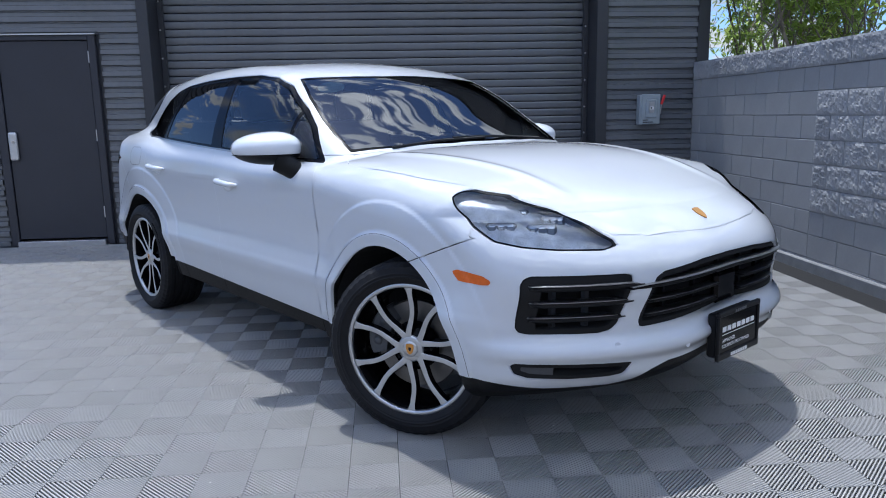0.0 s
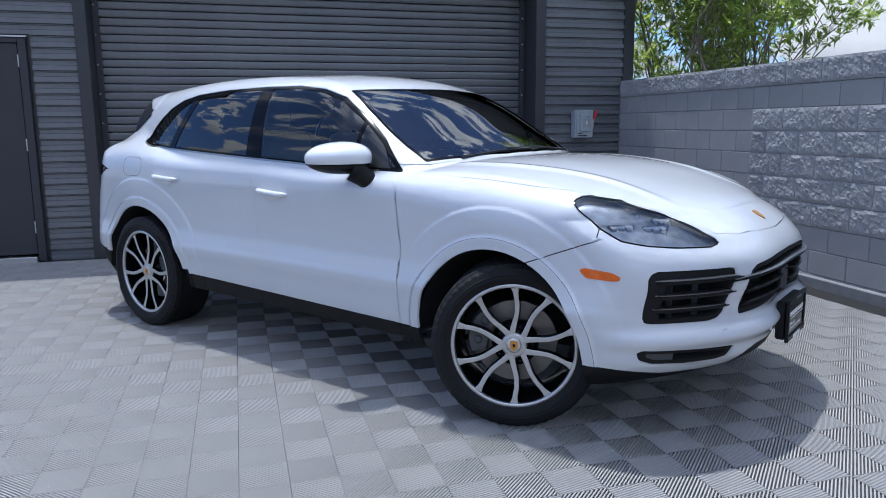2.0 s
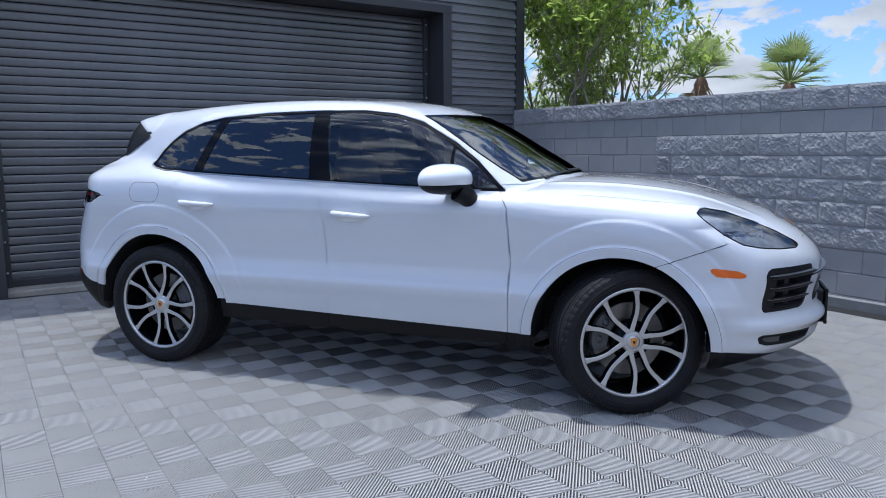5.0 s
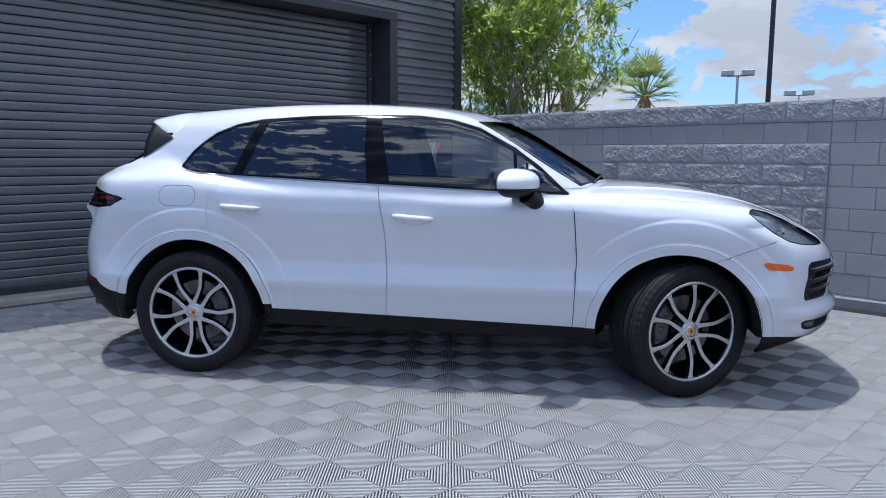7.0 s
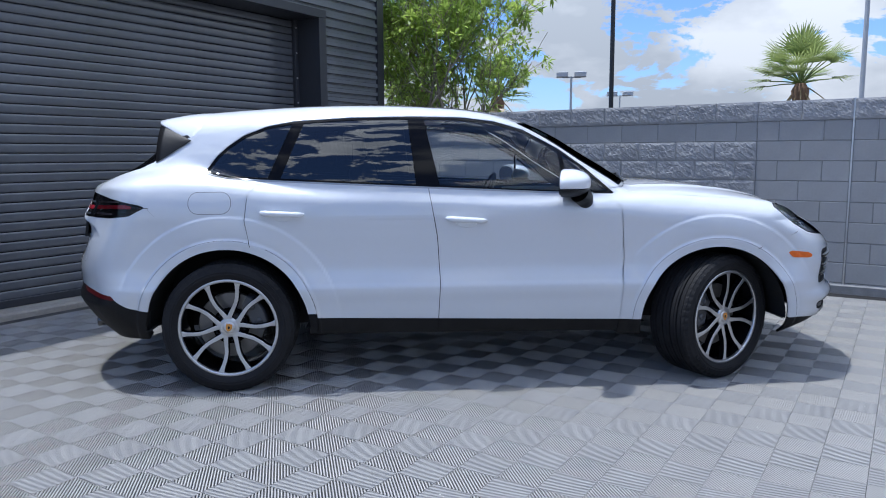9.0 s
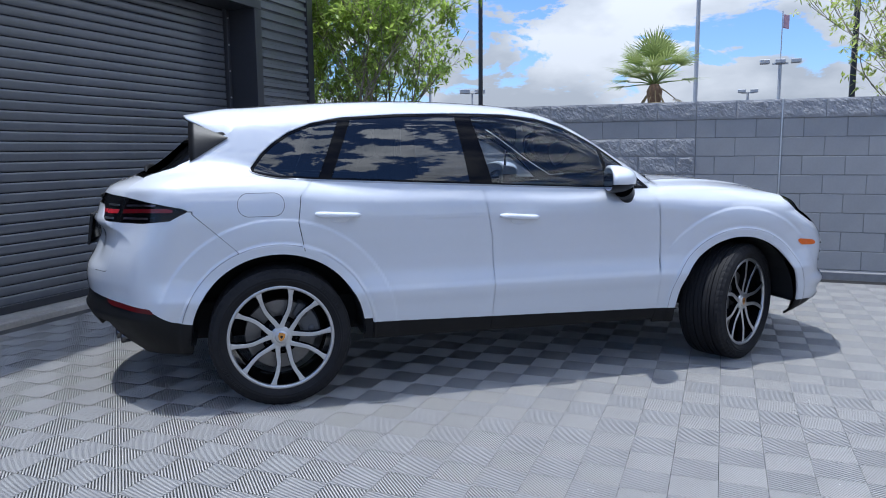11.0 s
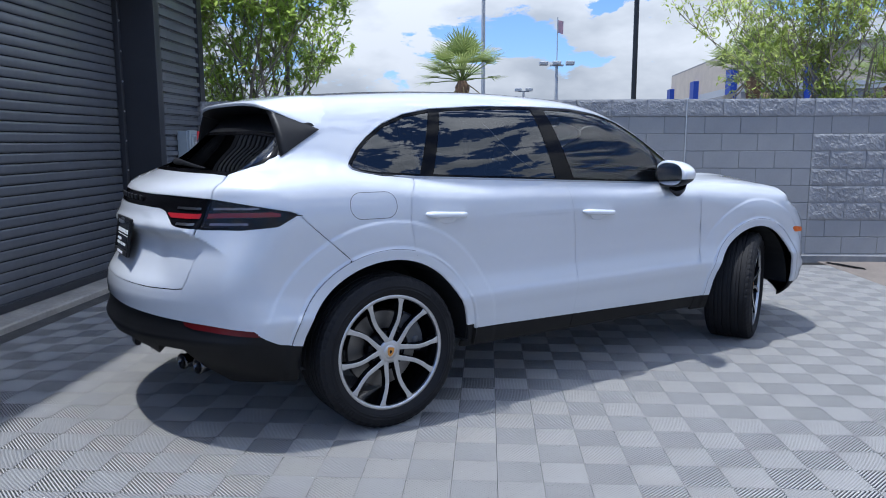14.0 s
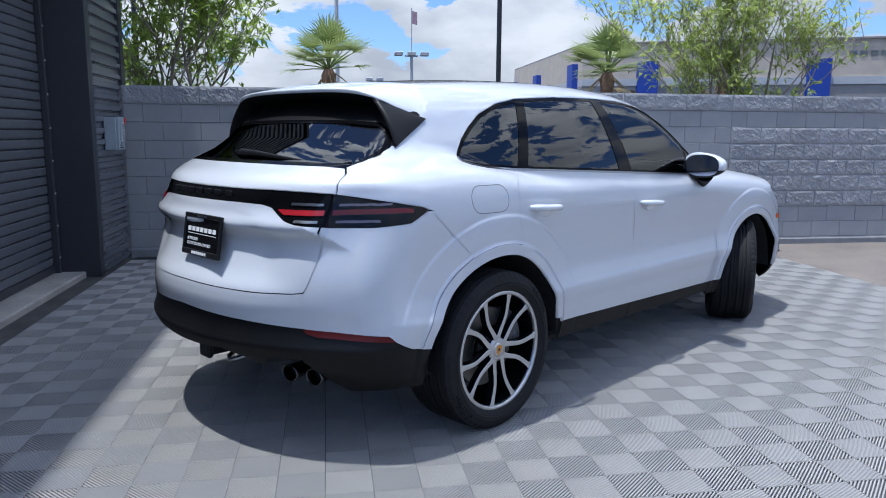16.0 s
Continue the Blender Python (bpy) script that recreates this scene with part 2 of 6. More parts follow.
def clad(name, x0, x1, z0, z1, y=WALL_Y):
    """Horizontal trapezoid steel sheet between two heights."""
    pitch, prof = .1115, ((0, 0), (.046, 0), (.054, .026), (.090, .026), (.094, .020), (.0975, .026), (.104, .026), (.1115, 0))
    line, k = [], math.floor(z0 / pitch)
    while k * pitch < z1:
        for dz, dy in prof[:-1]:
            z = k * pitch + dz
            if z0 <= z <= z1:
                line.append((z, y + dy))
        k += 1
    line = [(z0, line[0][1])] + line + [(z1, line[-1][1])]
    vs, fs = [], []
    nx = max(2, int((x1 - x0) / .6) + 1)
    for i in range(nx):
        x = x0 + (x1 - x0) * i / (nx - 1)
        vs += [(x, yy, z) for z, yy in line]
    k = len(line)
    for i in range(nx - 1):
        for j in range(k - 1):
            fs.append((i * k + j, (i + 1) * k + j, (i + 1) * k + j + 1, i * k + j + 1))
    return link(name, vs, fs, M_CLAD, house)


TOP = 4.45
house = new("wall_north")
setting(house, "charcoal corrugated steel building wall with a roller door", "building wall")
clad("cladding", -4.30, -4.02, -.02, TOP)
clad("cladding", -4.02, -2.88, 2.235, TOP)
clad("cladding", -2.88, -2.47, -.02, TOP)
clad("cladding", -2.47, 2.55, 3.06, TOP)
clad("cladding", 2.55, 3.60, -.02, TOP)
box("wall_core", (-4.30, WALL_Y + .03, -.02), (-3.93, 9.0, TOP), M_TRIM, house)
box("wall_core", (-2.96, WALL_Y + .03, -.02), (-2.40, 9.0, TOP), M_TRIM, house)
box("wall_core", (2.44, WALL_Y + .03, -.02), (3.64, 18, TOP), M_TRIM, house)
box("wall_core", (-3.93, WALL_Y + .03, 2.19), (-2.96, 9.0, TOP), M_TRIM, house)
box("wall_core", (-2.40, WALL_Y + .03, 2.99), (2.44, 9.0, TOP), M_TRIM, house)
box("wall_core", (-3.93, WALL_Y + .16, -.02), (-2.96, 9.0, 2.19), M_TRIM, house)
box("roof_slab", (-4.36, WALL_Y - .03, TOP), (3.72, 18, TOP + .06), M_TRIM, house, "dark roof edge cap")
box("corner_trim", (3.57, WALL_Y - .012, -.02), (3.70, WALL_Y + .10, TOP), M_TRIM, house, "smooth dark steel corner post")
# frame round the roller door
box("jamb", (2.42, WALL_Y - .02, -.02), (2.545, DOOR_Y + .05, 3.07), M_TRIM, house, "smooth dark steel door jamb", bevel=.004)
box("jamb", (-2.475, WALL_Y - .02, -.02), (-2.36, DOOR_Y + .05, 3.07), M_TRIM, house, "smooth dark steel door jamb", bevel=.004)
box("header", (-2.475, WALL_Y - .024, 2.975), (2.545, DOOR_Y + .05, 3.075), M_TRIM, house, "smooth dark steel door header", bevel=.004)

shutter = new("door_1")
setting(shutter, "closed charcoal roller shutter door of curved slats", "roller door")
PITCH = .0845
prof = [(0, .010), (.002, -.008), (.005, -.0122), (.022, -.0138), (.042, -.0142), (.062, -.0138), (.0765, -.0122), (.079, -.008), (.080, .010)]
vs = [(x, DOOR_Y + y, z) for x in (-2.34, -.8, .8, 2.40) for z, y in prof]
k = len(prof)
fs = [(i * k + j, (i + 1) * k + j, (i + 1) * k + j + 1, i * k + j + 1) for i in range(3) for j in range(k - 1)]
slat = link("slat", vs, fs, M_SLAT, shutter, smooth=True)
for i in range(1, 35):
    o = new("slat", slat.data)
    o.parent = shutter
    o.location = (0, (i * 7 % 5 - 2) * .0006, i * PITCH)
for o in list(shutter.children):
    o.location.z += .10
box("bottom_bar", (-2.34, DOOR_Y - .03, .038), (2.40, DOOR_Y + .02, .105), M_TRIM, shutter, "flat dark bottom bar", bevel=.005)
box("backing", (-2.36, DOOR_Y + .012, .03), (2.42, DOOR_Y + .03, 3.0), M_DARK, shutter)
for gx in (-2.36, 2.365):
    g = box("guide_rail", (gx, DOOR_Y - .07, .03), (gx + .055, DOOR_Y - .015, 2.99), M_TRIM, shutter, "dark steel guide rail with bolts", bevel=.004)
    for z in np.arange(.18, 2.9, .30):
        bm = bmesh.new()
        bmesh.ops.create_uvsphere(bm, u_segments=8, v_segments=5, radius=.011)
        bmesh.ops.translate(bm, verts=bm.verts, vec=(gx + .02, DOOR_Y - .072, z))
        part("bolt", bm, M_STEEL, g, smooth=True)

# side entrance
door = new("door_2")
setting(door, "closed charcoal steel entrance door with steel pull plate", "door")
box("door_leaf", (-3.90, WALL_Y - .012, .075), (-2.995, WALL_Y + .035, 2.145), M_DOOR, door, bevel=.003)
for lo, hi in (((-3.99, WALL_Y - .03, 0), (-3.907, WALL_Y + .16, 2.20)), ((-2.988, WALL_Y - .03, 0), (-2.915, WALL_Y + .16, 2.20)), ((-3.907, WALL_Y - .03, 2.15), (-2.988, WALL_Y + .16, 2.20))):
    box("door_frame", lo, hi, M_DOOR, door, "charcoal steel door frame", bevel=.004)
box("head_flashing", (-4.01, WALL_Y - .05, 2.203), (-2.90, WALL_Y + .03, 2.217), M_STEEL, door, "bright metal drip edge")
box("threshold", (-3.90, WALL_Y - .09, -.01), (-2.99, WALL_Y + .16, .055), M_STEEL, door, "bare aluminium threshold", bevel=.004)
for z in (1.98, 1.17, .35):
    box("hinge", (-2.999, WALL_Y - .028, z - .06), (-2.985, WALL_Y - .010, z + .06), M_STEEL, door, "steel butt hinge", bevel=.003)
bm = bmesh.new()
add_box(bm, (-3.895, WALL_Y - .05, .92), (-3.80, WALL_Y - .013, 1.22), .022, None, 3)
plate = part("pull_plate", bm, M_STEEL, door, "brushed steel latch plate")
vs, fs = tube([(-3.835, WALL_Y - .062, 1.12), (-3.835, WALL_Y - .045, 1.12)], .016, 14)
link("lock_cylinder", vs, fs, M_CHROME, plate)

# safety switch on the cladding
switch = new("safety_switch_box")
tagged(switch, "grey metal electrical safety switch box with red lever", "switch box")
BX, BY, BZ = 2.905, WALL_Y, 1.165
box("enclosure", (BX - .01, BY - .10, BZ), (BX + .20, BY + .01, BZ + .325), M_GREYBOX, switch, bevel=.005)
cover_plate = box("cover", (BX + .005, BY - .125, BZ + .005), (BX + .215, BY - .098, BZ + .33), M_GREYBOX, switch, "grey hinged cover", bevel=.006)
bm = bmesh.new()
add_box(bm, (BX + .04, BY - .14, BZ + .065), (BX + .18, BY - .12, BZ + .285), .014)
part("raised_panel", bm, M_GREYBOX, cover_plate)
box("dial_plate", (BX + .085, BY - .147, BZ + .13), (BX + .14, BY - .138, BZ + .25), M_STEEL, cover_plate, "small switch label plate")
box("dial_window", (BX + .092, BY - .150, BZ + .165), (BX + .133, BY - .146, BZ + .198), M_WHITE, cover_plate)
box("dial_mark", (BX + .098, BY - .152, BZ + .172), (BX + .110, BY - .149, BZ + .19), M_DARK, cover_plate)
for z, w in ((.045, .06), (.022, .12)):
    box("print_bar", (BX + .02, BY - .1265, BZ + z), (BX + .02 + w, BY - .1245, BZ + z + .010), M_DARK, cover_plate)
vs, fs = tube([(BX + .215, BY - .07, BZ + .10), (BX + .232, BY - .09, BZ + .12), (BX + .236, BY - .10, BZ + .24)], .008, 8)
lever = link("lever", vs, fs, M_STEEL, switch)
vs, fs = tube([(BX + .235, BY - .10, BZ + .22), (BX + .250, BY - .11, BZ + .27), (BX + .265, BY - .12, BZ + .32)], [.014, .017, .015], 10)
link("grip", vs, fs, M_REDP, lever, "red plastic grip")

# ---- concrete block wall ----
wall = new("wall_east")
setting(wall, "painted grey concrete block wall with split-face panels", "block wall")
COURSE, BLOCK, CAP = .195, .398, 1.84
box("mortar_core", (CMU_X + .006, -6.0, -.05), (CMU_X + .19, 8.24, CAP - .012), M_MORTAR, wall)
box("footing", (CMU_X - .035, -6.0, -.04), (CMU_X + .02, 8.19, .070), M_MORTAR, wall, "dark stained concrete footing strip", bevel=.01)
box("control_joint", (CMU_X - .004, 2.552, .05), (CMU_X + .01, 2.566, CAP + .002), M_STEEL, wall, "pale vertical caulk joint")
smooth_mesh, split_mesh = {}, {}


def smooth_block(length, var):
    key = (round(length, 3), var)
    if key not in smooth_mesh:
        bm = bmesh.new()
        add_box(bm, (0, -length / 2 + .003, .003), (.19, length / 2 - .003, COURSE - .003), .004)
        me = bpy.data.meshes.new("block")
        bm.normal_update()
        bm.to_mesh(me)
        bm.free()
        me.materials.append(M_BLOCK)
        smooth_mesh[key] = me
    return smooth_mesh[key]


def split_block(length, var):
    """Rough broken face: coarse facets and fine chips standing 5 to 35 mm proud."""
    key = (round(length, 3), var)
    if key not in split_mesh:
        ny, nz = max(6, int(length / .0125)), 15
        vs, fs = [], []
        for j in range(nz + 1):
            for i in range(ny + 1):
                y, z = -length / 2 + .002 + (length - .004) * i / ny, .002 + (COURSE - .004) * j / nz
                p = Vector((y * 9 + var * 7.3, z * 9 + var * 3.1, var * 1.7))
                edge = min(i, ny - i, j, nz - j)
                d = .012 + .006 * noise.noise(p) + .005 * noise.noise(p * 2.6) + .005 * noise.noise(p * 5.5) + .004 * noise.noise(p * 13)
                d = max(d, -.002) * min(1, .45 + edge * .3)
                vs.append((-d, y, z))
        n1 = ny + 1
        for j in range(nz):
            for i in range(ny):
                a = j * n1 + i
                fs.append((a, a + n1, a + n1 + 1, a + 1))
        b = len(vs)
        y0, y1, z0, z1 = -length / 2 + .002, length / 2 - .002, .002, COURSE - .002
        vs += [(.03, y0, z0), (.03, y1, z0), (.03, y1, z1), (.03, y0, z1)]
        fs += [[b + 1, b] + list(range(0, n1)), [b + 3, b + 2] + [nz * n1 + i for i in range(ny, -1, -1)],
               [b, b + 3] + [j * n1 for j in range(nz, -1, -1)], [b + 2, b + 1] + [j * n1 + ny for j in range(nz + 1)]]
        me = bpy.data.meshes.new("split_block")
        me.from_pydata(vs, [], fs)
        me.materials.append(M_SPLIT)
        me.update()
        split_mesh[key] = me
    return split_mesh[key]


def lay_blocks():
    rng = random.Random(5)
    segs = ((8.19, 5.79, 0), (5.79, 3.40, 1), (3.40, 2.566, 0), (2.552, 1.15, 0), (1.15, -1.24, 1), (-1.24, -5.2, 0))
    for row in range(10):
        z = CAP - COURSE * (row + 1)
        for y0, y1, panel in segs:
            y = y0
            first = BLOCK / 2 if row % 2 else BLOCK
            while y - y1 > .03:
                ln = min(first, y - y1)
                if y - ln - y1 < .06:
                    ln = y - y1
                first = BLOCK
                rough_face = row == 0 or (panel and 2 <= row <= 6)
                me = (split_block if rough_face else smooth_block)(ln, rng.randrange(4 if abs(ln - BLOCK) < .01 else 1))
                o = new("split_block" if rough_face else "block", me)
                o.parent = wall
                o.location = (CMU_X + rng.uniform(-.001, .001), y - ln / 2, z)
                y -= ln


lay_blocks()

# ---- interlocking ribbed floor tiles ----
TILE, TX0, TY0 = .3735, -1.437, 3.449


def tile_geometry():
    """One vented tile: four quarters of bars at 45 degrees, turned by a right angle from quarter to quarter."""
    vs, fs = [], []
    q, pitch, bar, top, low = TILE / 2, .0125, .0070, 0.0, -.016

    def prism(poly, nx, ny):
        """A bar with a flat crest and sloping shoulders, open underneath between the webs."""
        b, n = len(vs), len(poly)
        cx, cy = sum(p[0] for p in poly) / n, sum(p[1] for p in poly) / n
        for z, draw in ((top, .28), (-.0005, .22), (-.0038, .0)):
            for x, y in poly:
                s = ((x - cx) * nx + (y - cy) * ny) * draw
                vs.append((x - nx * s, y - ny * s, z))
        fs.append(tuple(range(b, b + n)))
        for i in range(n):
            j = (i + 1) % n
            e = (poly[j][0] - poly[i][0]) * nx + (poly[j][1] - poly[i][1]) * ny
            if n == 4 and abs(e) > .004:
                continue
            fs.append((b + j, b + i, b + n + i, b + n + j))
            fs.append((b + n + j, b + n + i, b + 2 * n + i, b + 2 * n + j))

    for qx in (0, 1):
        for qy in (0, 1):
            ox, oy = (qx - 1) * q, (qy - 1) * q
            flip = (qx + qy) % 2
            m = .0012
            span = 2 * q
            k = int(span / (pitch * math.sqrt(2)))
            w = bar * math.sqrt(2)
            stepw = span / k
            for i in range(k):
                s0 = i * stepw + (stepw - w) / 2
                s1 = s0 + w
                pts = []
                for s, rev in ((s0, False), (s1, True)):
                    lo = max(m, s - q + m), min(s - m, q - m)
                    e = [(lo[0], s - lo[0]), (lo[1], s - lo[1])]
                    pts.append(e)
                (a0, a1), (b0, b1) = pts
                poly = [a0, a1, b1, b0]
                if s0 < q < s1:
                    poly = [a0, a1, (q - m, m), b1, b0, (m, q - m)]
                if s0 <= 2 * m:
                    continue
                poly = [(q - x if flip else x, y) for x, y in poly]
                area = sum(poly[i][0] * poly[(i + 1) % len(poly)][1] - poly[(i + 1) % len(poly)][0] * poly[i][1] for i in range(len(poly)))
                if area < 0:
                    poly.reverse()
                prism([(x + ox, y + oy) for x, y in poly], -.7071 if flip else .7071, .7071)
            # cross webs under the crests, square to the bars
            wp, ww = .0145, .0009
            for i in range(1, int(span / (wp * math.sqrt(2)))):
                s = i * wp * math.sqrt(2)
                ln = []
                for off in (-ww, ww):
                    u = s + off * math.sqrt(2) - q
                    x0, x1 = max(m, u + m), min(q - m, q + u - m)
                    ln.append(((x0, x0 - u), (x1, x1 - u)))
                if ln[0][1][0] - ln[0][0][0] < .012 or ln[1][1][0] - ln[1][0][0] < .012:
                    continue
                quad = [ln[0][0], ln[0][1], ln[1][1], ln[1][0]]
                quad = [((q - x if flip else x) + ox, y + oy) for x, y in quad]
                b = len(vs)
                vs.extend([(x, y, z) for z in (-.0065, low) for x, y in quad])
                up = (b, b + 3, b + 2, b + 1)
                (ax, ay), (bx_, by_), (cx_, cy_) = quad[0], quad[3], quad[2]
                if (bx_ - ax) * (cy_ - ay) - (cx_ - ax) * (by_ - ay) < 0:
                    up = up[::-1]
                fs.append(up)
                fs.append((b, b + 1, b + 5, b + 4))
                fs.append((b + 3, b + 2, b + 6, b + 7))
    return vs, fs


def lay_tiles():
    vs, fs = tile_geometry()
    floor = setting(new("floor"), "grey interlocking ribbed plastic floor tiles", "floor")
    # added near-black sheet under the bars, shade of the open slots put into colour
    bm_under = box("slot_shade_sheet", (-7.5, 1.018, -.04), (CMU_X - .06, 8.12, -.0125), M_DARK, floor)
    me = bpy.data.meshes.new("tile")
    me.from_pydata(vs, [], fs)
    me.materials.append(M_TILE)
    me.update()
    far_v, far_f = [], []
    i0, i1 = math.floor((-7.0 - TX0) / TILE), math.floor((CMU_X - .06 - TX0) / TILE - .5)
    j0, j1 = math.ceil((.84 - TY0) / TILE + .5), math.floor((8.13 - TY0) / TILE - .5)
    for i in range(i0, i1 + 1):
        for j in range(j0, j1 + 1):
            x, y = TX0 + i * TILE, TY0 + j * TILE
            if -3.6 < x < 2.2 and y < 7.3:
                o = new("tile", me)
                o.parent = floor
                o.location = (x, y, 0)
            else:
                b = len(far_v)
                far_v.extend((vx + x, vy + y, vz) for vx, vy, vz in vs)
                far_f.extend(tuple(c + b for c in f) for f in fs)
    ob = link("tile_field", far_v, far_f, M_TILE, floor)
    ob["kind"] = "stuff"


# ---- car body shape: x forward from the rear axle, a = |y|, z up ----
def herm(x, xs, ys):
    """Smooth curve through a few design points, flat beyond the ends."""
    xs, ys = np.array(xs, float), np.array(ys, float)
    m = np.zeros_like(ys)
    d = np.diff(ys) / np.diff(xs)
    m[1:-1] = (d[:-1] * np.diff(xs)[1:] + d[1:] * np.diff(xs)[:-1]) / (xs[2:] - xs[:-2])
    m[0], m[-1] = d[0], d[-1]
    x = np.clip(x, xs[0], xs[-1])
    i = np.clip(np.searchsorted(xs, x) - 1, 0, len(xs) - 2)
    h = xs[i + 1] - xs[i]
    t = (x - xs[i]) / h
    return (ys[i] * (1 + 2 * t) * (1 - t) ** 2 + m[i] * h * t * (1 - t) ** 2
            + ys[i + 1] * t * t * (3 - 2 * t) + m[i + 1] * h * t * t * (t - 1))


def step(e0, e1, x):
    t = np.clip((x - e0) / (e1 - e0), 0, 1)
    return t * t * (3 - 2 * t)


def smax(a, b, k):
    h = np.maximum(k - np.abs(a - b), 0) / k
    return np.maximum(a, b) + h * h * k * 0.25


def smin(a, b, k):
    return -smax(-a, -b, k)


AXLE_F, ARCH_F, ARCH_R = (2.86, 0.372), (2.825, 0.36, 0.437), (0.005, 0.365, 0.452)


def side_width(x, z):
    """Half width of the lower body."""
    sec = herm(z, [.15, .28, .40, .50, .565, .585, .62, .69, .76, .90, 1.00, 1.08, 1.16, 1.30],
               [.84, .89, .925, .941, .9525, .9530, .9440, .9290, .9265, .934, .936, .925, .897, .80])
    plan = herm(x, [-1.1, -.7, -.4, 0, .5, 1.0, 1.8, 2.3, 2.85, 3.2, 3.45, 3.7],
                [-.06, -.02, -.012, .012, -.004, -.004, .0, .004, .026, .034, .026, .0])
    w = sec + plan
    for cx, cz, r0 in (ARCH_F, ARCH_R):
        r = np.hypot(x - cx, z - cz)
        fade = step(1.14, 1.0, z) * step(.22, .34, z)
        low = (.25 + .75 * step(.45, .80, z)) * (step(2.30, 2.44, x) if cx > 1 else 1.0)
        w = w + fade * (low * (.005 * step(r0 + .192, r0 + .172, r) + .008 * step(r0 + .20, r0 + .08, r)) + .010 * step(r0 + .070, r0 + .046, r))
    return w


def top_low(x, a):
    """Height of the hood and, further back, of the shoulder under the windows."""
    xe = x + .30 * a * a * step(3.15, 3.6, x)
    zc = herm(xe, [-1.15, -1.0, -.9, -.75, -.5, -.25, 0, .2, 1.0, 1.85, 2.2, 2.45, 2.75, 3.05, 3.3, 3.5, 3.68, 3.76, 3.86],
              [1.00, 1.10, 1.165, 1.20, 1.235, 1.25, 1.235, 1.20, 1.165, 1.125, 1.145, 1.165, 1.160, 1.120, 1.055, .995, .925, .88, .80])
    drop = herm(x, [1.9, 2.3, 2.7, 3.0, 3.25, 3.6], [.012, .05, .066, .06, .035, .01])
    ridge = .007 * np.exp(-((a - (.62 - .10 * step(2.4, 3.5, x))) / .035) ** 2) * step(2.3, 2.5, x) * step(3.6, 3.2, x)
    return zc - drop * (a / .85) ** 3 + ridge


def nose(a, z):
    prof = herm(z, [.15, .25, .33, .38, .44, .482, .50, .53, .58, .72, .80, .88, .95], [-.45, -.24, -.06, -.002, .014, .040, .034, .006, -.004, .008, -.014, -.078, -.17])
    return 3.820 + prof - .450 * a ** 2.6 - (.018 + .037 * step(.60, .54, z)) * np.exp(-(a / .27) ** 2)


def tail(a, z):
    prof = herm(z, [.20, .30, .40, .465, .50, .525, .55, .68, .72, .78, .85, .96, 1.04, 1.12, 1.17, 1.22],
                [.26, .14, .040, -.002, -.016, -.008, .0, .004, .012, .042, .070, .102, .114, .110, .112, .17])
    corner = herm(z, [.20, .30, .40, .465, .50, .525, .55, .68, .72, .78, .85, .96, 1.04, 1.12, 1.17, 1.22],
                  [.26, .14, .040, -.002, -.016, -.008, .0, .004, .008, .018, .038, .076, .098, .108, .114, .175])
    k = step(.42, .72, a)
    prof = prof * (1 - k) + corner * k
    edge = np.interp(z, [.77, .85, .922, .985, 1.02, 1.045], [.545, .525, .495, .455, .405, .34])
    recess = herm(z, [.74, .77, .80, .85, .92, 1.03, 1.10], [0, .001, .004, .008, .011, .012, .011]) * step(-.03, .10, edge - a) * step(1.070, .995, z)
    return -1.065 + prof + recess + .50 * a ** 2.3


def glass_width(x, z):
    """Half width of the windows and roof sides."""
    sec = herm(z, [1.0, 1.10, 1.20, 1.35, 1.50, 1.62, 1.72], [.925, .900, .872, .815, .735, .650, .56])
    plan = herm(x, [-.9, -.5, -.2, .2, .7, 1.5, 1.9, 2.4], [-.28, -.178, -.108, -.035, .0, .0, -.008, -.04])
    return sec + plan


def top_glass(x, a):
    xe = x + .25 * a * a * step(1.0, 1.9, x)
    zc = herm(xe, [-.6, -.3, .0, .35, .75, 1.15, 1.45, 1.7, 1.95, 2.2, 2.45, 2.75],
              [1.556, 1.596, 1.624, 1.647, 1.658, 1.649, 1.628, 1.584, 1.490, 1.345, 1.19, .93])
    return zc - .10 * a * a


def rear_glass(a, z):
    return -.740 + (z - 1.20) * 1.16 + .31 * a * a


def body(x, y, z):
    """Negative inside the body shell."""
    a = np.abs(y)
    low = smax(a - side_width(x, z), z - top_low(x, a), .10 + .05 * step(2.2, 2.6, x))
    low = smax(low, (x - nose(a, z)) * .8, .10)
    low = smax(low, (tail(a, z) - x) * .85, .10)
    low = smax(low, .215 - z, .03)
    green = smax((a - glass_width(x, z)) * .95, z - top_glass(x, a), .11)
    green = np.maximum(green, .98 - z)
    green = smax(green, (rear_glass(a, z) - x) * .65, .05)
    return smin(low, green, .012 + .10 * step(.1, -.35, x) + .02 * step(2.0, 2.4, x))


# ---- cutting panels out of the body surface ----
def poly_sd(px, py, poly):
    """Signed distance to a polygon, negative inside."""
    p = np.array(poly, float)
    d = np.full(px.shape, 1e9)
    inside = np.zeros(px.shape, bool)
    for i in range(len(p)):
        ax, ay = p[i]
        bx, by = p[(i + 1) % len(p)]
        ex, ey = bx - ax, by - ay
        t = np.clip(((px - ax) * ex + (py - ay) * ey) / (ex * ex + ey * ey + 1e-12), 0, 1)
        d = np.minimum(d, (px - ax - t * ex) ** 2 + (py - ay - t * ey) ** 2)
        cross = ((ay > py) != (by > py)) & (px < (bx - ax) * (py - ay) / (by - ay + 1e-12) + ax)
        inside ^= cross
    return np.where(inside, -1, 1) * np.sqrt(d)


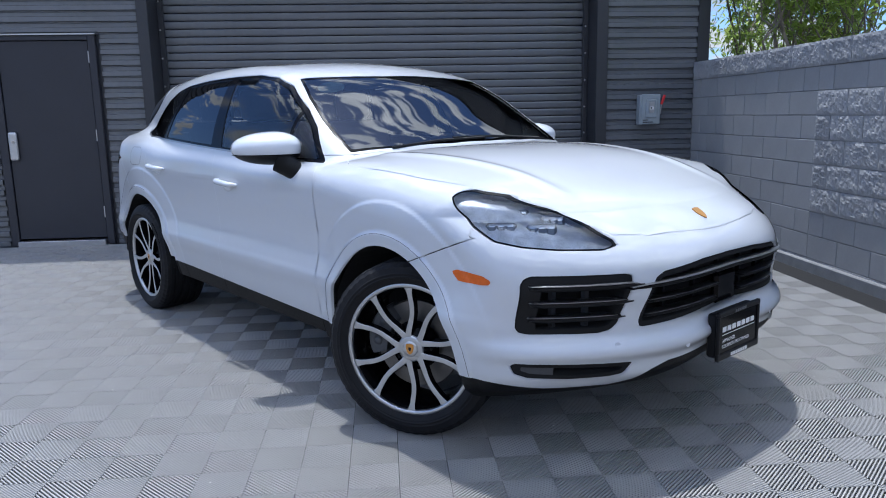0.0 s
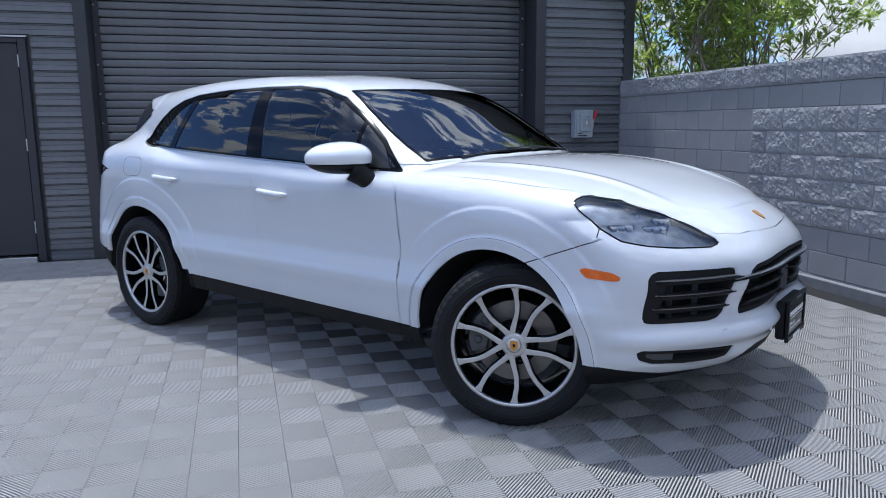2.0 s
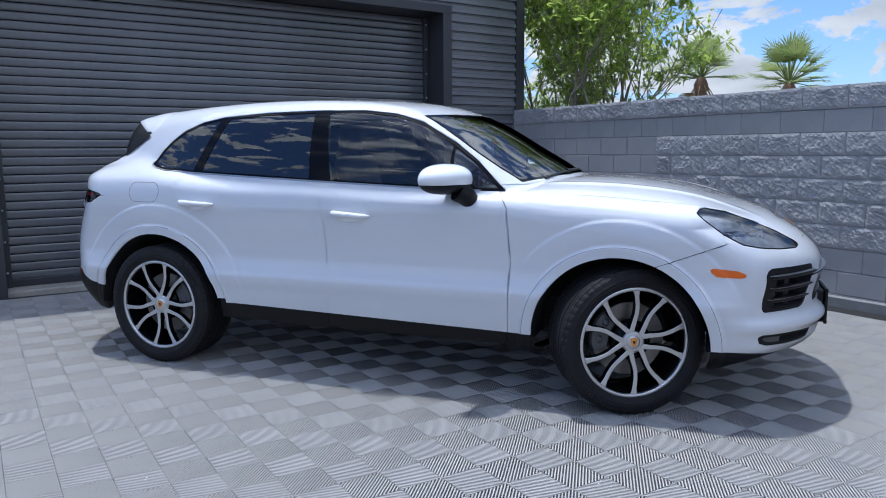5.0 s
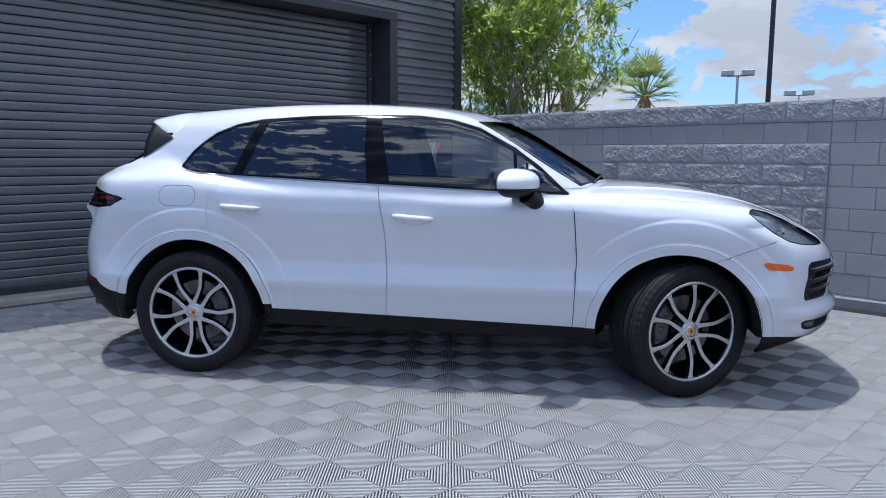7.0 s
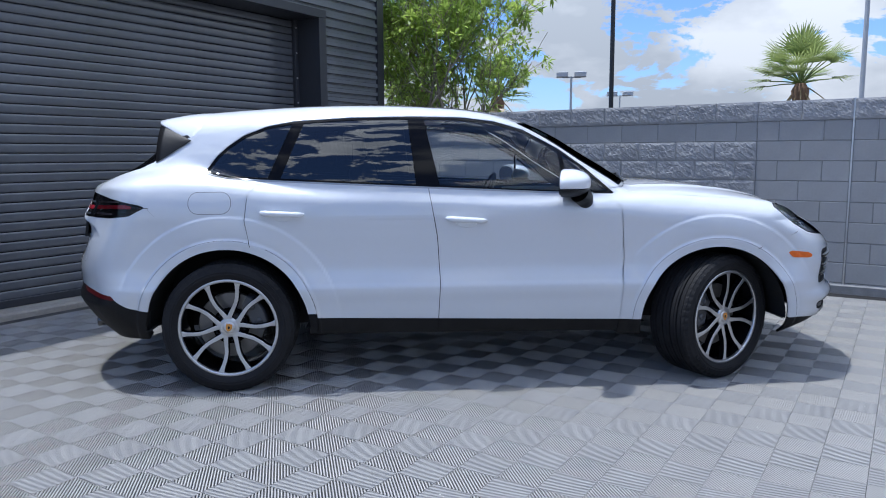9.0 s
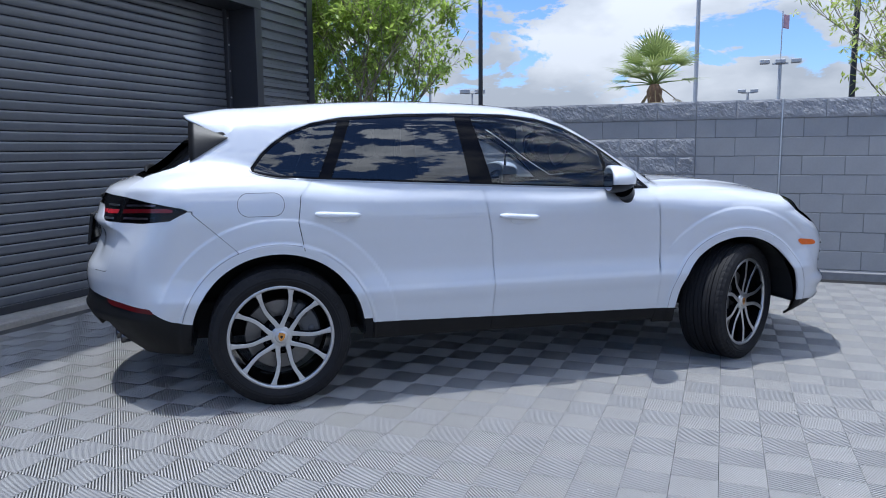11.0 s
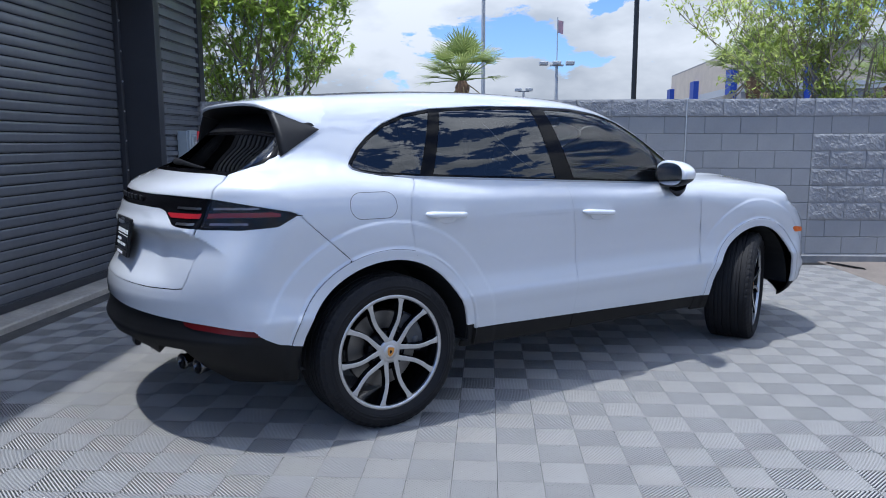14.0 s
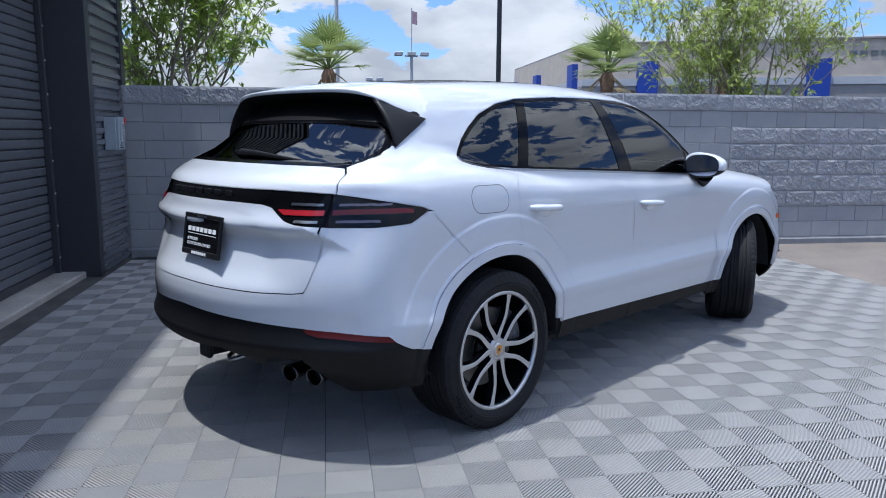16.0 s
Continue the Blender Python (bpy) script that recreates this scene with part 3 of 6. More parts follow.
def line_side(px, pz, pts):
    """Signed horizontal distance from a rising line x(z): positive ahead of it."""
    q = sorted((z, x) for x, z in pts)
    return px - np.interp(pz, [z for z, _ in q], [x for _, x in q])


def make_base():
    """Dense mesh of the right half of the body, with outward normals."""
    s0, s1, zs = -.30, 2.95, .74
    fan_r = np.linspace(90, 0, 140)[:-1]
    mid = np.linspace(s0, s1, 280)
    fan_f = np.linspace(0, 90, 150)[1:]
    phi = np.radians(np.concatenate([np.linspace(-90, -42, 10)[:-1], np.linspace(-42, 90, 264)]))
    u = [(s0, -math.radians(t)) for t in fan_r] + [(x, 0.0) for x in mid] + [(s1, math.radians(t)) for t in fan_f]
    sx = np.array([a for a, _ in u])[:, None] + 0 * phi[None]
    th = np.array([b for _, b in u])[:, None] + 0 * phi[None]
    ph = phi[None] + 0 * sx
    dx, dy, dz = np.cos(ph) * np.sin(th), -np.cos(ph) * np.cos(th), np.sin(ph)
    sx, dx, dy, dz = (a.ravel() for a in (sx, dx, dy, dz))
    lo, hi = np.zeros_like(dx), np.full_like(dx, 1.6)
    for _ in range(38):
        m = (lo + hi) / 2
        f = body(sx + m * dx, m * dy, zs + m * dz)
        lo, hi = np.where(f < 0, m, lo), np.where(f < 0, hi, m)
    V = np.stack([sx + lo * dx, lo * dy, zs + lo * dz], 1)
    V[np.abs(V[:, 1]) < 1e-6, 1] = 0
    e = 2e-3
    N = np.stack([body(V[:, 0] + e, V[:, 1], V[:, 2]) - body(V[:, 0] - e, V[:, 1], V[:, 2]),
                  body(V[:, 0], V[:, 1] + e, V[:, 2]) - body(V[:, 0], V[:, 1] - e, V[:, 2]),
                  body(V[:, 0], V[:, 1], V[:, 2] + e) - body(V[:, 0], V[:, 1], V[:, 2] - e)], 1)
    N[np.abs(V[:, 1]) < 2e-3, 1] = 0
    N /= np.linalg.norm(N, axis=1)[:, None]
    nu, nv = len(u), len(phi)
    a = (np.arange(nu - 1)[:, None] * nv + np.arange(nv - 1)[None]).ravel()
    q = np.stack([a, a + nv, a + nv + 1, a + 1], 1)
    T = np.concatenate([q[:, [0, 1, 2]], q[:, [0, 2, 3]]])
    # triangles face outwards
    c = np.cross(V[T[:, 1]] - V[T[:, 0]], V[T[:, 2]] - V[T[:, 0]])
    flip = (c * (N[T[:, 0]] + N[T[:, 1]] + N[T[:, 2]])).sum(1) < 0
    T[flip] = T[flip][:, [0, 2, 1]]
    return V, N, T


def clip_mesh(V, N, T, f):
    """Keep where f < 0, cutting triangles at f = 0."""
    f = np.where(np.abs(f) < 1e-7, 1e-7, f)
    ins = f[T] < 0
    cnt = ins.sum(1)
    keep = T[cnt == 3]
    edges, out_tris, new_pts, new_nrm = {}, [], [], []
    base = len(V)

    def cut(i, j):
        key = (i, j) if i < j else (j, i)
        if key not in edges:
            i, j = key
            t = f[i] / (f[i] - f[j])
            edges[key] = base + len(new_pts)
            new_pts.append(V[i] * (1 - t) + V[j] * t)
            new_nrm.append(N[i] * (1 - t) + N[j] * t)
        return edges[key]

    for tri in T[cnt == 1]:
        k = next(i for i in range(3) if f[tri[i]] < 0)
        a, b, c = tri[k], tri[(k + 1) % 3], tri[(k + 2) % 3]
        out_tris.append((a, cut(a, b), cut(a, c)))
    for tri in T[cnt == 2]:
        k = next(i for i in range(3) if f[tri[i]] >= 0)
        a, b, c = tri[k], tri[(k + 1) % 3], tri[(k + 2) % 3]
        ab, ac = cut(a, b), cut(a, c)
        out_tris += [(b, c, ac), (b, ac, ab)]
    if new_pts:
        V, N = np.concatenate([V, new_pts]), np.concatenate([N, new_nrm])
    T = np.concatenate([keep, np.array(out_tris, int).reshape(-1, 3)])
    used, inv = np.unique(T, return_inverse=True)
    N = N[used] / np.linalg.norm(N[used], axis=1)[:, None]
    return V[used], N, inv.reshape(-1, 3)


class Cut(list):
    """Several fields; a panel is kept where all of them are negative."""
    def __add__(self, s):
        return Cut([f + s for f in self])

    def __sub__(self, s):
        return Cut([f - s for f in self])

    def __neg__(self):
        return -np.maximum.reduce(list(self))


def mx(fields):
    out = Cut()
    for f in fields:
        out.extend(f if isinstance(f, Cut) else [f])
    return out


def flat(f):
    return np.maximum.reduce(list(f)) if isinstance(f, Cut) else f


def cut_all(f):
    """Cut the body by each field in turn, so that narrow strips stay clean."""
    V, N, T = BASE
    fields = [np.broadcast_to(q, (len(V),)) for q in (f if isinstance(f, Cut) else [f])]
    F = np.stack(fields, 1)
    T = T[(F[T].min(1) < 0).all(1)]
    if not len(T):
        return V, N, T
    used, inv = np.unique(T, return_inverse=True)
    W, N, T = np.hstack([V[used], F[used]]), N[used], inv.reshape(-1, 3)
    for k in range(F.shape[1]):
        if len(T):
            W, N, T = clip_mesh(W, N, T, W[:, 3 + k])
    return W[:, :3], N, T


def panel(name, f, material, parent, label="", off=0.0, lip=.014, sides="RL", base=None):
    """One or two body panels (right R, left L, or both joined B) cut where f < 0, with turned-in edges."""
    V, N, T = cut_all(f)
    if not len(T):
        return []
    V = V + N * off
    if lip:
        ed = np.sort(np.concatenate([T[:, [0, 1]], T[:, [1, 2]], T[:, [2, 0]]]), 1)
        key, first, cnt = np.unique(ed[:, 0] * 10 ** 7 + ed[:, 1], return_index=True, return_counts=True)
        de = np.concatenate([T[:, [0, 1]], T[:, [1, 2]], T[:, [2, 0]]])[first[cnt == 1]]
        de = de[~((np.abs(V[de[:, 0], 1]) < 1e-4) & (np.abs(V[de[:, 1], 1]) < 1e-4))]
        ids, inv = np.unique(de, return_inverse=True)
        inv = inv.reshape(-1, 2)
        n0 = len(V)
        k = len(ids)
        outer, inner = V[ids], V[ids] - N[ids] * lip
        V = np.concatenate([V, outer, inner])
        N = np.concatenate([N, N[ids], N[ids]])
        a, b = inv[:, 0] + n0, inv[:, 1] + n0
        T2 = np.concatenate([np.stack([b, a, a + k], 1), np.stack([b, a + k, b + k], 1)])
    else:
        n0, T2 = len(V), np.zeros((0, 3), int)
    made = []
    todo = {"RL": ("R", "L"), "B": ("B",), "R": ("R",), "L": ("L",)}[sides]
    for sd in todo:
        flipv = np.array([1, -1, 1])
        if sd == "R":
            VV, NN, TT, TS = V, N, T, T2
        elif sd == "L":
            VV, NN, TT, TS = V * flipv, N * flipv, T[:, ::-1], T2[:, ::-1]
        else:
            n = len(V)
            VV, NN = np.concatenate([V, V * flipv]), np.concatenate([N, N * flipv])
            TT, TS = np.concatenate([T, T[:, ::-1] + n]), np.concatenate([T2, T2[:, ::-1] + n])
        allT = np.concatenate([TT, TS])
        me = bpy.data.meshes.new(name)
        me.vertices.add(len(VV))
        me.vertices.foreach_set("co", VV.ravel())
        me.loops.add(len(allT) * 3)
        me.loops.foreach_set("vertex_index", allT.ravel().astype(np.int32))
        me.polygons.add(len(allT))
        me.polygons.foreach_set("loop_start", np.arange(0, len(allT) * 3, 3, dtype=np.int32))
        sm = np.zeros(len(allT), bool)
        sm[:len(TT)] = True
        me.polygons.foreach_set("use_smooth", sm)
        me.update(calc_edges=True)
        me.validate()
        me.materials.append(material)
        me.normals_split_custom_set_from_vertices([tuple(v) for v in NN])
        ob = new(name, me)
        ob.parent = parent
        ob.shadow_terminator_geometry_offset, ob.shadow_terminator_shading_offset = .8, .2
        if label:
            ob["label"] = label
        made.append(ob)
    return made


BASE = make_base()
bx, ba, bz = BASE[0][:, 0], np.abs(BASE[0][:, 1]), BASE[0][:, 2]
GAP = .0046

# outlines, in metres of the car's own frame
ARCH_SD = np.minimum(np.hypot(bx - ARCH_F[0], bz - ARCH_F[1]) - ARCH_F[2], np.hypot(bx - ARCH_R[0], bz - ARCH_R[1]) - ARCH_R[2])
ARCH_SD = np.where((bz < .9) & (ba > .60), ARCH_SD, 1.0)
DLO = [(-.118, 1.258), (-.06, 1.335), (.0, 1.39), (.09, 1.452), (.22, 1.503), (.38, 1.533), (.7, 1.553), (1.06, 1.559), (1.35, 1.554), (1.55, 1.530), (1.72, 1.480),
       (1.93, 1.362), (2.06, 1.268), (2.235, 1.108), (1.85, 1.117), (1.02, 1.156), (.2, 1.195), (.02, 1.208), (-.07, 1.225), (-.112, 1.24)]
dlo = np.where(ba > .45, poly_sd(bx, bz, DLO), 1.0)
SILL = np.interp(bx, [.45, 2.31, 3.2], [.415, .370, .36])
ws = poly_sd(bx, ba, [(2.467, -.2), (2.467, 0), (2.45, .245), (2.372, .54), (2.29, .741), (2.175, .745), (2.035, .73), (1.88, .70), (1.69, .636), (1.762, .453), (1.81, .30), (1.835, .17), (1.84, 0), (1.84, -.2)])
ws = np.where(bz > 1.05, ws, 1.0)
rwin = poly_sd(ba, bz, [(-.2, 1.226), (.56, 1.222), (.650, 1.218), (.676, 1.245), (.678, 1.30), (.645, 1.372), (.58, 1.405), (.4, 1.418), (-.2, 1.42)])
rwin = np.where(bx < -.2, rwin, 1.0)
rdark = np.where((bx < -.2) & ((ba < .6) | (bx < -.456 + 1.558 * (bz - 1.293))), poly_sd(ba, bz, [(-.2, 1.42), (.4, 1.418), (.54, 1.412), (.60, 1.392), (.66, 1.32), (.672, 1.25), (.684, 1.262), (.696, 1.35), (.685, 1.44), (.62, 1.50), (.5, 1.525), (-.2, 1.545)]), 1.0)
hood = poly_sd(bx, ba, [(2.503, -.2), (2.503, 0), (2.494, .109), (2.463, .308), (2.372, .595), (2.312, .739), (2.335, .79), (2.40, .832), (2.47, .847), (2.67, .852), (2.945, .853), (3.08, .840),
                        (3.21, .818), (3.304, .728), (3.43, .652), (3.552, .578), (3.625, .532), (3.685, .392), (3.715, .22), (3.728, .07), (3.729, 0), (3.729, -.2)])
hood = np.where(bz > .84, hood, 1.0)
thin = GAP / 2 * (np.clip(BASE[1][:, 2], .25, 1) - 1)
hood_in, hood_out = hood + thin, thin - hood
hlamp = poly_sd(bx, bz, [(3.178, 1.022), (3.188, 1.036), (3.21, 1.040), (3.304, 1.019), (3.43, .969), (3.552, .911), (3.632, .866), (3.650, .850), (3.640, .842),
                         (3.554, .848), (3.466, .860), (3.387, .878), (3.30, .925), (3.22, .985)]) - .003
hlamp = np.where(ba > .45, hlamp, 1.0)
sarc = ba + np.maximum(0, bx + .8)
band = poly_sd(sarc, bz, [(-.2, 1.131), (.45, 1.130), (.736, 1.121), (1.094, 1.087), (1.25, 1.066), (1.287, 1.053), (1.27, 1.043), (1.19, 1.006), (.967, .991), (.73, .990), (.60, 1.000),
                          (.55, 1.012), (.50, 1.038), (.46, 1.062), (.42, 1.071), (.3, 1.074), (-.2, 1.075)])
band = np.where(bx < -.3, band, 1.0)
tgate = poly_sd(ba, bz, [(-.2, 1.226), (.56, 1.224), (.655, 1.219), (.690, 1.195), (.705, 1.13), (.688, 1.0), (.678, .86), (.658, .755), (.645, .728), (.60, .722), (.45, .717), (-.2, .724)])
tgate = np.where(bx < -.45, tgate, 1.0)
BUMP_LOW = np.interp(sarc, [0, .4, .64, 1.04, 1.10, 1.19, 1.34, 2], [.612, .596, .582, .550, .530, .487, .461, .45])
grille = poly_sd(ba, bz, [(-.2, .776), (.200, .771), (.424, .752), (.461, .735), (.479, .712), (.522, .580), (.517, .563), (.498, .558), (.300, .563), (-.2, .576)])
grille = np.where(bx > 3.4, grille, 1.0)
vent = poly_sd(ba, bz, [(.892, .575), (.883, .73), (.872, .752), (.854, .762), (.569, .758), (.555, .752), (.555, .725), (.595, .585), (.621, .560), (.661, .552), (.864, .556), (.885, .562)])
vent = np.where(bx > 3.3, vent, 1.0)
lowv = poly_sd(ba, bz, [(.910, .444), (.903, .452), (.561, .437), (.553, .430), (.583, .392), (.622, .384), (.750, .384), (.867, .395), (.898, .41)])
lowv = np.where(bx > 3.3, lowv, 1.0)
FLIP = np.interp(ba, [0, .25, .40, .47, .53, .60, .8, .95], [.420, .419, .416, .396, .358, .344, .345, .368])
VAL_LOW = np.interp(ba, [0, .06, .27, .42, .455, .50, .64, .67, .705, .87, .95], [.440, .440, .455, .425, .395, .450, .448, .37, .285, .30, .30])
# gap lines along the flank
L_C = [(.06, 1.30), (.203, 1.193), (.135, 1.12), (.117, .98), (.145, .826), (.20, .74)]
L_B = [(1.10, 1.60), (1.145, 1.147), (1.192, .873), (1.207, .614), (1.192, .317), (1.19, .1)]
L_A = [(2.10, 1.35), (2.20, 1.11), (2.257, 1.022), (2.277, .76), (2.264, .395), (2.25, .294), (2.25, .1)]
gC, gB, gA = line_side(bx, bz, L_C), line_side(bx, bz, L_B), line_side(bx, bz, L_A)
archR_out = np.hypot(bx - ARCH_R[0], bz - ARCH_R[1]) - (ARCH_R[2] + .052)
archF_out = np.hypot(bx - ARCH_F[0], bz - ARCH_F[1]) - (ARCH_F[2] + .052)
door_rear_edge = np.where(bz > .826, gC, np.minimum(archR_out, bx - .10))
bump_f = (bx - 3.073) * (.888 - .79) - (bz - .79) * (3.33 - 3.073)
bump_f = bump_f / .275
bump_f = np.where(bz > .888, bx - 3.30, np.where(bz < .79, np.minimum(bx - 2.9, bump_f), bump_f))
bump_r = line_side(bx, bz, [(-.411, 1.3), (-.411, 1.035), (-.19, .83), (.0, .66), (.0, .1)]) * .75
bump_r = np.where(bz < .83, np.maximum(bump_r, -archR_out), bump_r)

car = new("car")
tagged(car, "white mid-size luxury SUV with black and silver alloy wheels", "car")
CAR = Matrix.Translation((-.888, 5.825, 0)) @ Matrix.Rotation(radians(-53.3), 4, "Z")
car.matrix_world = CAR

g = GAP / 2
white_low = SILL - bz
panel("hood", hood_in + g, M_PAINT, car, sides="B")
BELT = np.interp(bx, [-.2, -.112, .02, .2, 1.02, 1.85, 2.235], [1.29, 1.25, 1.218, 1.205, 1.166, 1.127, 1.112])
f_door_zone = mx([-door_rear_edge, dlo * -1, white_low, bz - BELT, gA + .0, .5 - ba])
panel("rear_door", mx([f_door_zone, gB]) + g, M_PAINT, car)
panel("front_door", mx([f_door_zone, -gB]) + g, M_PAINT, car)
panel("rear_door_cladding", mx([-np.minimum(archR_out, bx - .30), gB, bz - SILL, .322 - .01 * bx - bz, .5 - ba]) + g, M_BLACK, car, "black plastic door cladding")
panel("front_door_cladding", mx([-gB, gA, bz - SILL, .322 - .01 * bx - bz, .5 - ba]) + g, M_BLACK, car, "black plastic door cladding")
fender = mx([-gA, hood_out, -ARCH_SD, bump_f, -hlamp, -ws, -dlo, .3 - ba, bz - 1.14, 2.2 - bx])
panel("fender", mx([fender, SILL - bz]) + g, M_PAINT, car)
panel("fender_cladding", mx([-gA, bz - SILL, -ARCH_SD, .30 - .01 * bx - bz, bx - 2.6, .5 - ba]) + g, M_BLACK, car)
f_front = mx([-bump_f, hood_out, -hlamp, 2.9 - bx, -ARCH_SD])
panel("front_bumper", mx([f_front, -grille, -vent, -lowv, FLIP - bz]) + g, M_PAINT, car, sides="B")
panel("front_lip", mx([f_front, bz - FLIP, np.interp(ba, [0, .6, .95], [.30, .285, .245]) - bz]) + g, M_BLACK, car, "black plastic front lip", sides="B", off=-.006)
f_rear = mx([bump_r, -tgate, -band, -ARCH_SD, bx + .05, bz - 1.05])
panel("rear_bumper", mx([f_rear, BUMP_LOW - bz]) + g, M_PAINT, car, sides="B")
panel("rear_valance", mx([bx + .12, -ARCH_SD, bz - BUMP_LOW, VAL_LOW - bz]) + g, M_BLACK, car, "black plastic lower rear bumper", sides="B", off=-.004, lip=.06)
panel("tailgate", mx([tgate, -band]) + g, M_PAINT, car, sides="B")
shell_cut = mx([-hood, -ws, -dlo, -rwin, -rdark, -tgate, -band, -hlamp, -ARCH_SD, .44 - bz, bx - 3.0,
                np.where((bz < BELT) & (gA < 0) & (ba > .5), np.maximum(-f_door_zone, -1), -1.0),
                np.where((bx > 2.1) & (bz < 1.2), -fender, -1.0), -f_rear,
                np.where((bz < .6) & (bx > .52) & (bx < 2.3), 1.0, -1.0), np.where(bx < -.05, BUMP_LOW - bz, -1.0)])
panel("body_shell", shell_cut + g, M_PAINT, car, sides="B")
panel("sill", mx([bz - .326 + .01 * bx, .288 - bz, .46 - bx, bx - 2.37, .5 - ba]), M_BLACK, car, "black plastic sill", off=-.045)

# dark inner skin behind the gaps
inner_cut = mx([.31 - bz, np.where(bx < -.12, VAL_LOW + .012 - bz, -1.0), -(ws), -(dlo), -(rwin), -ARCH_SD, -(hlamp - .003), -grille, -vent, -lowv])
panel("inner_shell", inner_cut, M_DARK, car, off=-.018, lip=0, sides="B")
for f, d, nm in ((grille - .01, .085, "grille_cavity"), (vent - .01, .10, "vent_cavity"), (lowv - .008, .07, "lower_vent_cavity")):
    panel(nm, f, M_DARK, car, off=-d, lip=0, sides="B" if nm == "grille_cavity" else "RL")
for f, nm in ((grille, "grille_rim"), (vent, "vent_rim"), (lowv, "lower_vent_rim")):
    panel(nm, mx([f - .001, -(f + .016)]), M_DARK, car, off=-.008, lip=.09)
opening = poly_sd(ba, bz, [(.846, .50), (.835, .705), (.823, .722), (.508, .722), (.508, .50)])
panel("vent_surround", mx([vent + .002, -np.maximum(opening, vent + .010)]), M_BLACK, car, "black vent frame", off=-.006, lip=.03)
panel("sensor_block", mx([lowv + .004, .80 - ba]), M_CALIPER, car, "grey sensor block in the lower vent", off=-.010, lip=.03)

# windows
def seg(p0, p1):
    return line_side(bx, bz, [p0, p1])


trim_in = dlo + .016
C1, C2 = seg((.376, 1.54), (.228, 1.19)), seg((.440, 1.54), (.300, 1.19))
B1, B2 = seg((1.030, 1.57), (1.079, 1.14)), seg((1.122, 1.57), (1.220, 1.12))
S1, S2 = seg((1.908, 1.40), (1.930, 1.10)), seg((1.928, 1.40), (1.952, 1.10))
panes = {"quarter_window": (mx([trim_in, C1]), M_PRIV), "rear_door_window": (mx([trim_in, -C2, B1]), M_PRIV),
         "front_door_window": (mx([trim_in, -B2, S1]), M_GLASS), "mirror_window": (mx([trim_in, -S2]), M_GLASS)}
for nm, (f, m) in panes.items():
    panel(nm, f + .001, m, car, "dark tinted side glass", off=-.004, lip=0)
all_panes = np.minimum.reduce([flat(f) for f, _ in panes.values()])
panel("window_trim", mx([dlo + .001, -(all_panes - .002)]), M_GLOSS, car, "gloss black window surround", off=-.001, lip=.016)
blade = poly_sd(bx, bz, [(-.46, 1.50), (-.40, 1.492), (-.33, 1.455), (-.240, 1.415), (-.30, 1.375), (-.416, 1.304), (-.46, 1.33)])
blade = np.where((ba > .45) & (bx < 0), blade, 1.0)
panel("blade_base", mx([blade, -rwin]), M_BLACK, car, "black corner panel beside the rear window", off=.002)
panel("upper_tailgate", rdark - .002, M_BLACK, car, "black panel under the spoiler", off=-.004, sides="B")
panel("windscreen", ws + .002, M_SCREEN, car, "windscreen with dark shade band", off=-.003, lip=0, sides="B")
panel("windscreen_seal", mx([ws, -(ws + .014)]), M_GLOSS, car, "black windscreen seal", off=-.001, lip=.01, sides="B")
panel("cowl", mx([ba - .60, -(ws), -(hood), poly_sd(bx, ba, [(2.515, -.2), (2.515, 0), (2.48, .31), (2.385, .60), (2.32, .75), (2.275, .74), (2.355, .54), (2.435, .245), (2.45, 0), (2.45, -.2)])]), M_BLACK, car, "black cowl panel", off=-.006, sides="B")
panel("rear_window", rwin + .002, M_PRIV, car, "dark tinted rear window", off=-.004, lip=0, sides="B")
panel("rear_window_seal", mx([rwin, -(rwin + .014)]), M_GLOSS, car, "gloss black rear window border", off=-.001, lip=.01, sides="B")

# lamps
panel("headlight_lens", hlamp + .003, M_LENS, car, "clear headlight lens", off=-.002, lip=0)
hl_in = panel("headlight_housing", hlamp + .0005, M_BOWL, car, "silver headlight bowl with projectors", off=-.030, lip=-.028)
panel("headlight_rim", mx([hlamp, -(hlamp + .0035)]), M_GLOSS, car, "black headlight rim", off=-.001, lip=.003)
panel("light_bar", mx([band, ba - .693]) + g, M_GLOSS, car, "gloss black tail light bar", off=-.006, lip=.012, sides="B")
panel("tail_light", mx([band, .698 - ba]) + g, M_GLOSS, car, "dark smoked tail light", off=-.012, lip=.012)
strip = mx([np.abs(bz - (1.045 + .012 * step(.5, 1.2, sarc))) - .010, sarc - 1.20, .50 - sarc, band + .012])
panel("red_strip", mx([strip, .706 - ba]), M_REDGLOW, car, "red light strip", off=-.006, lip=.004)
panel("red_strip", mx([strip, ba - .684]), M_REDGLOW, car, "red light strip", off=-.001, lip=.004)
for z0 in (1.078, 1.012):
    bar = mx([np.abs(bz - z0 - .004 * step(.7, 1.1, sarc)) - .005, .55 + (1.08 - z0) * .6 - sarc, sarc - 1.08 + (1.08 - z0)])
    for half in (ba - .675, .72 - ba):
        panel("light_element", mx([bar, half]), M_SATIN, car, "clear light element", off=.0, lip=.004)
panel("tail_light_lens", mx([band, .698 - ba]) + .002, M_SMOKE, car, "smoked outer lens", off=.002, lip=0)
panel("reflector", mx([poly_sd(sarc, bz, [(.645, .583), (1.06, .558), (1.10, .536), (1.085, .533), (.70, .553), (.66, .565)]), bx + .5]), M_RED, car, "red rear reflector", off=.003, lip=.01)
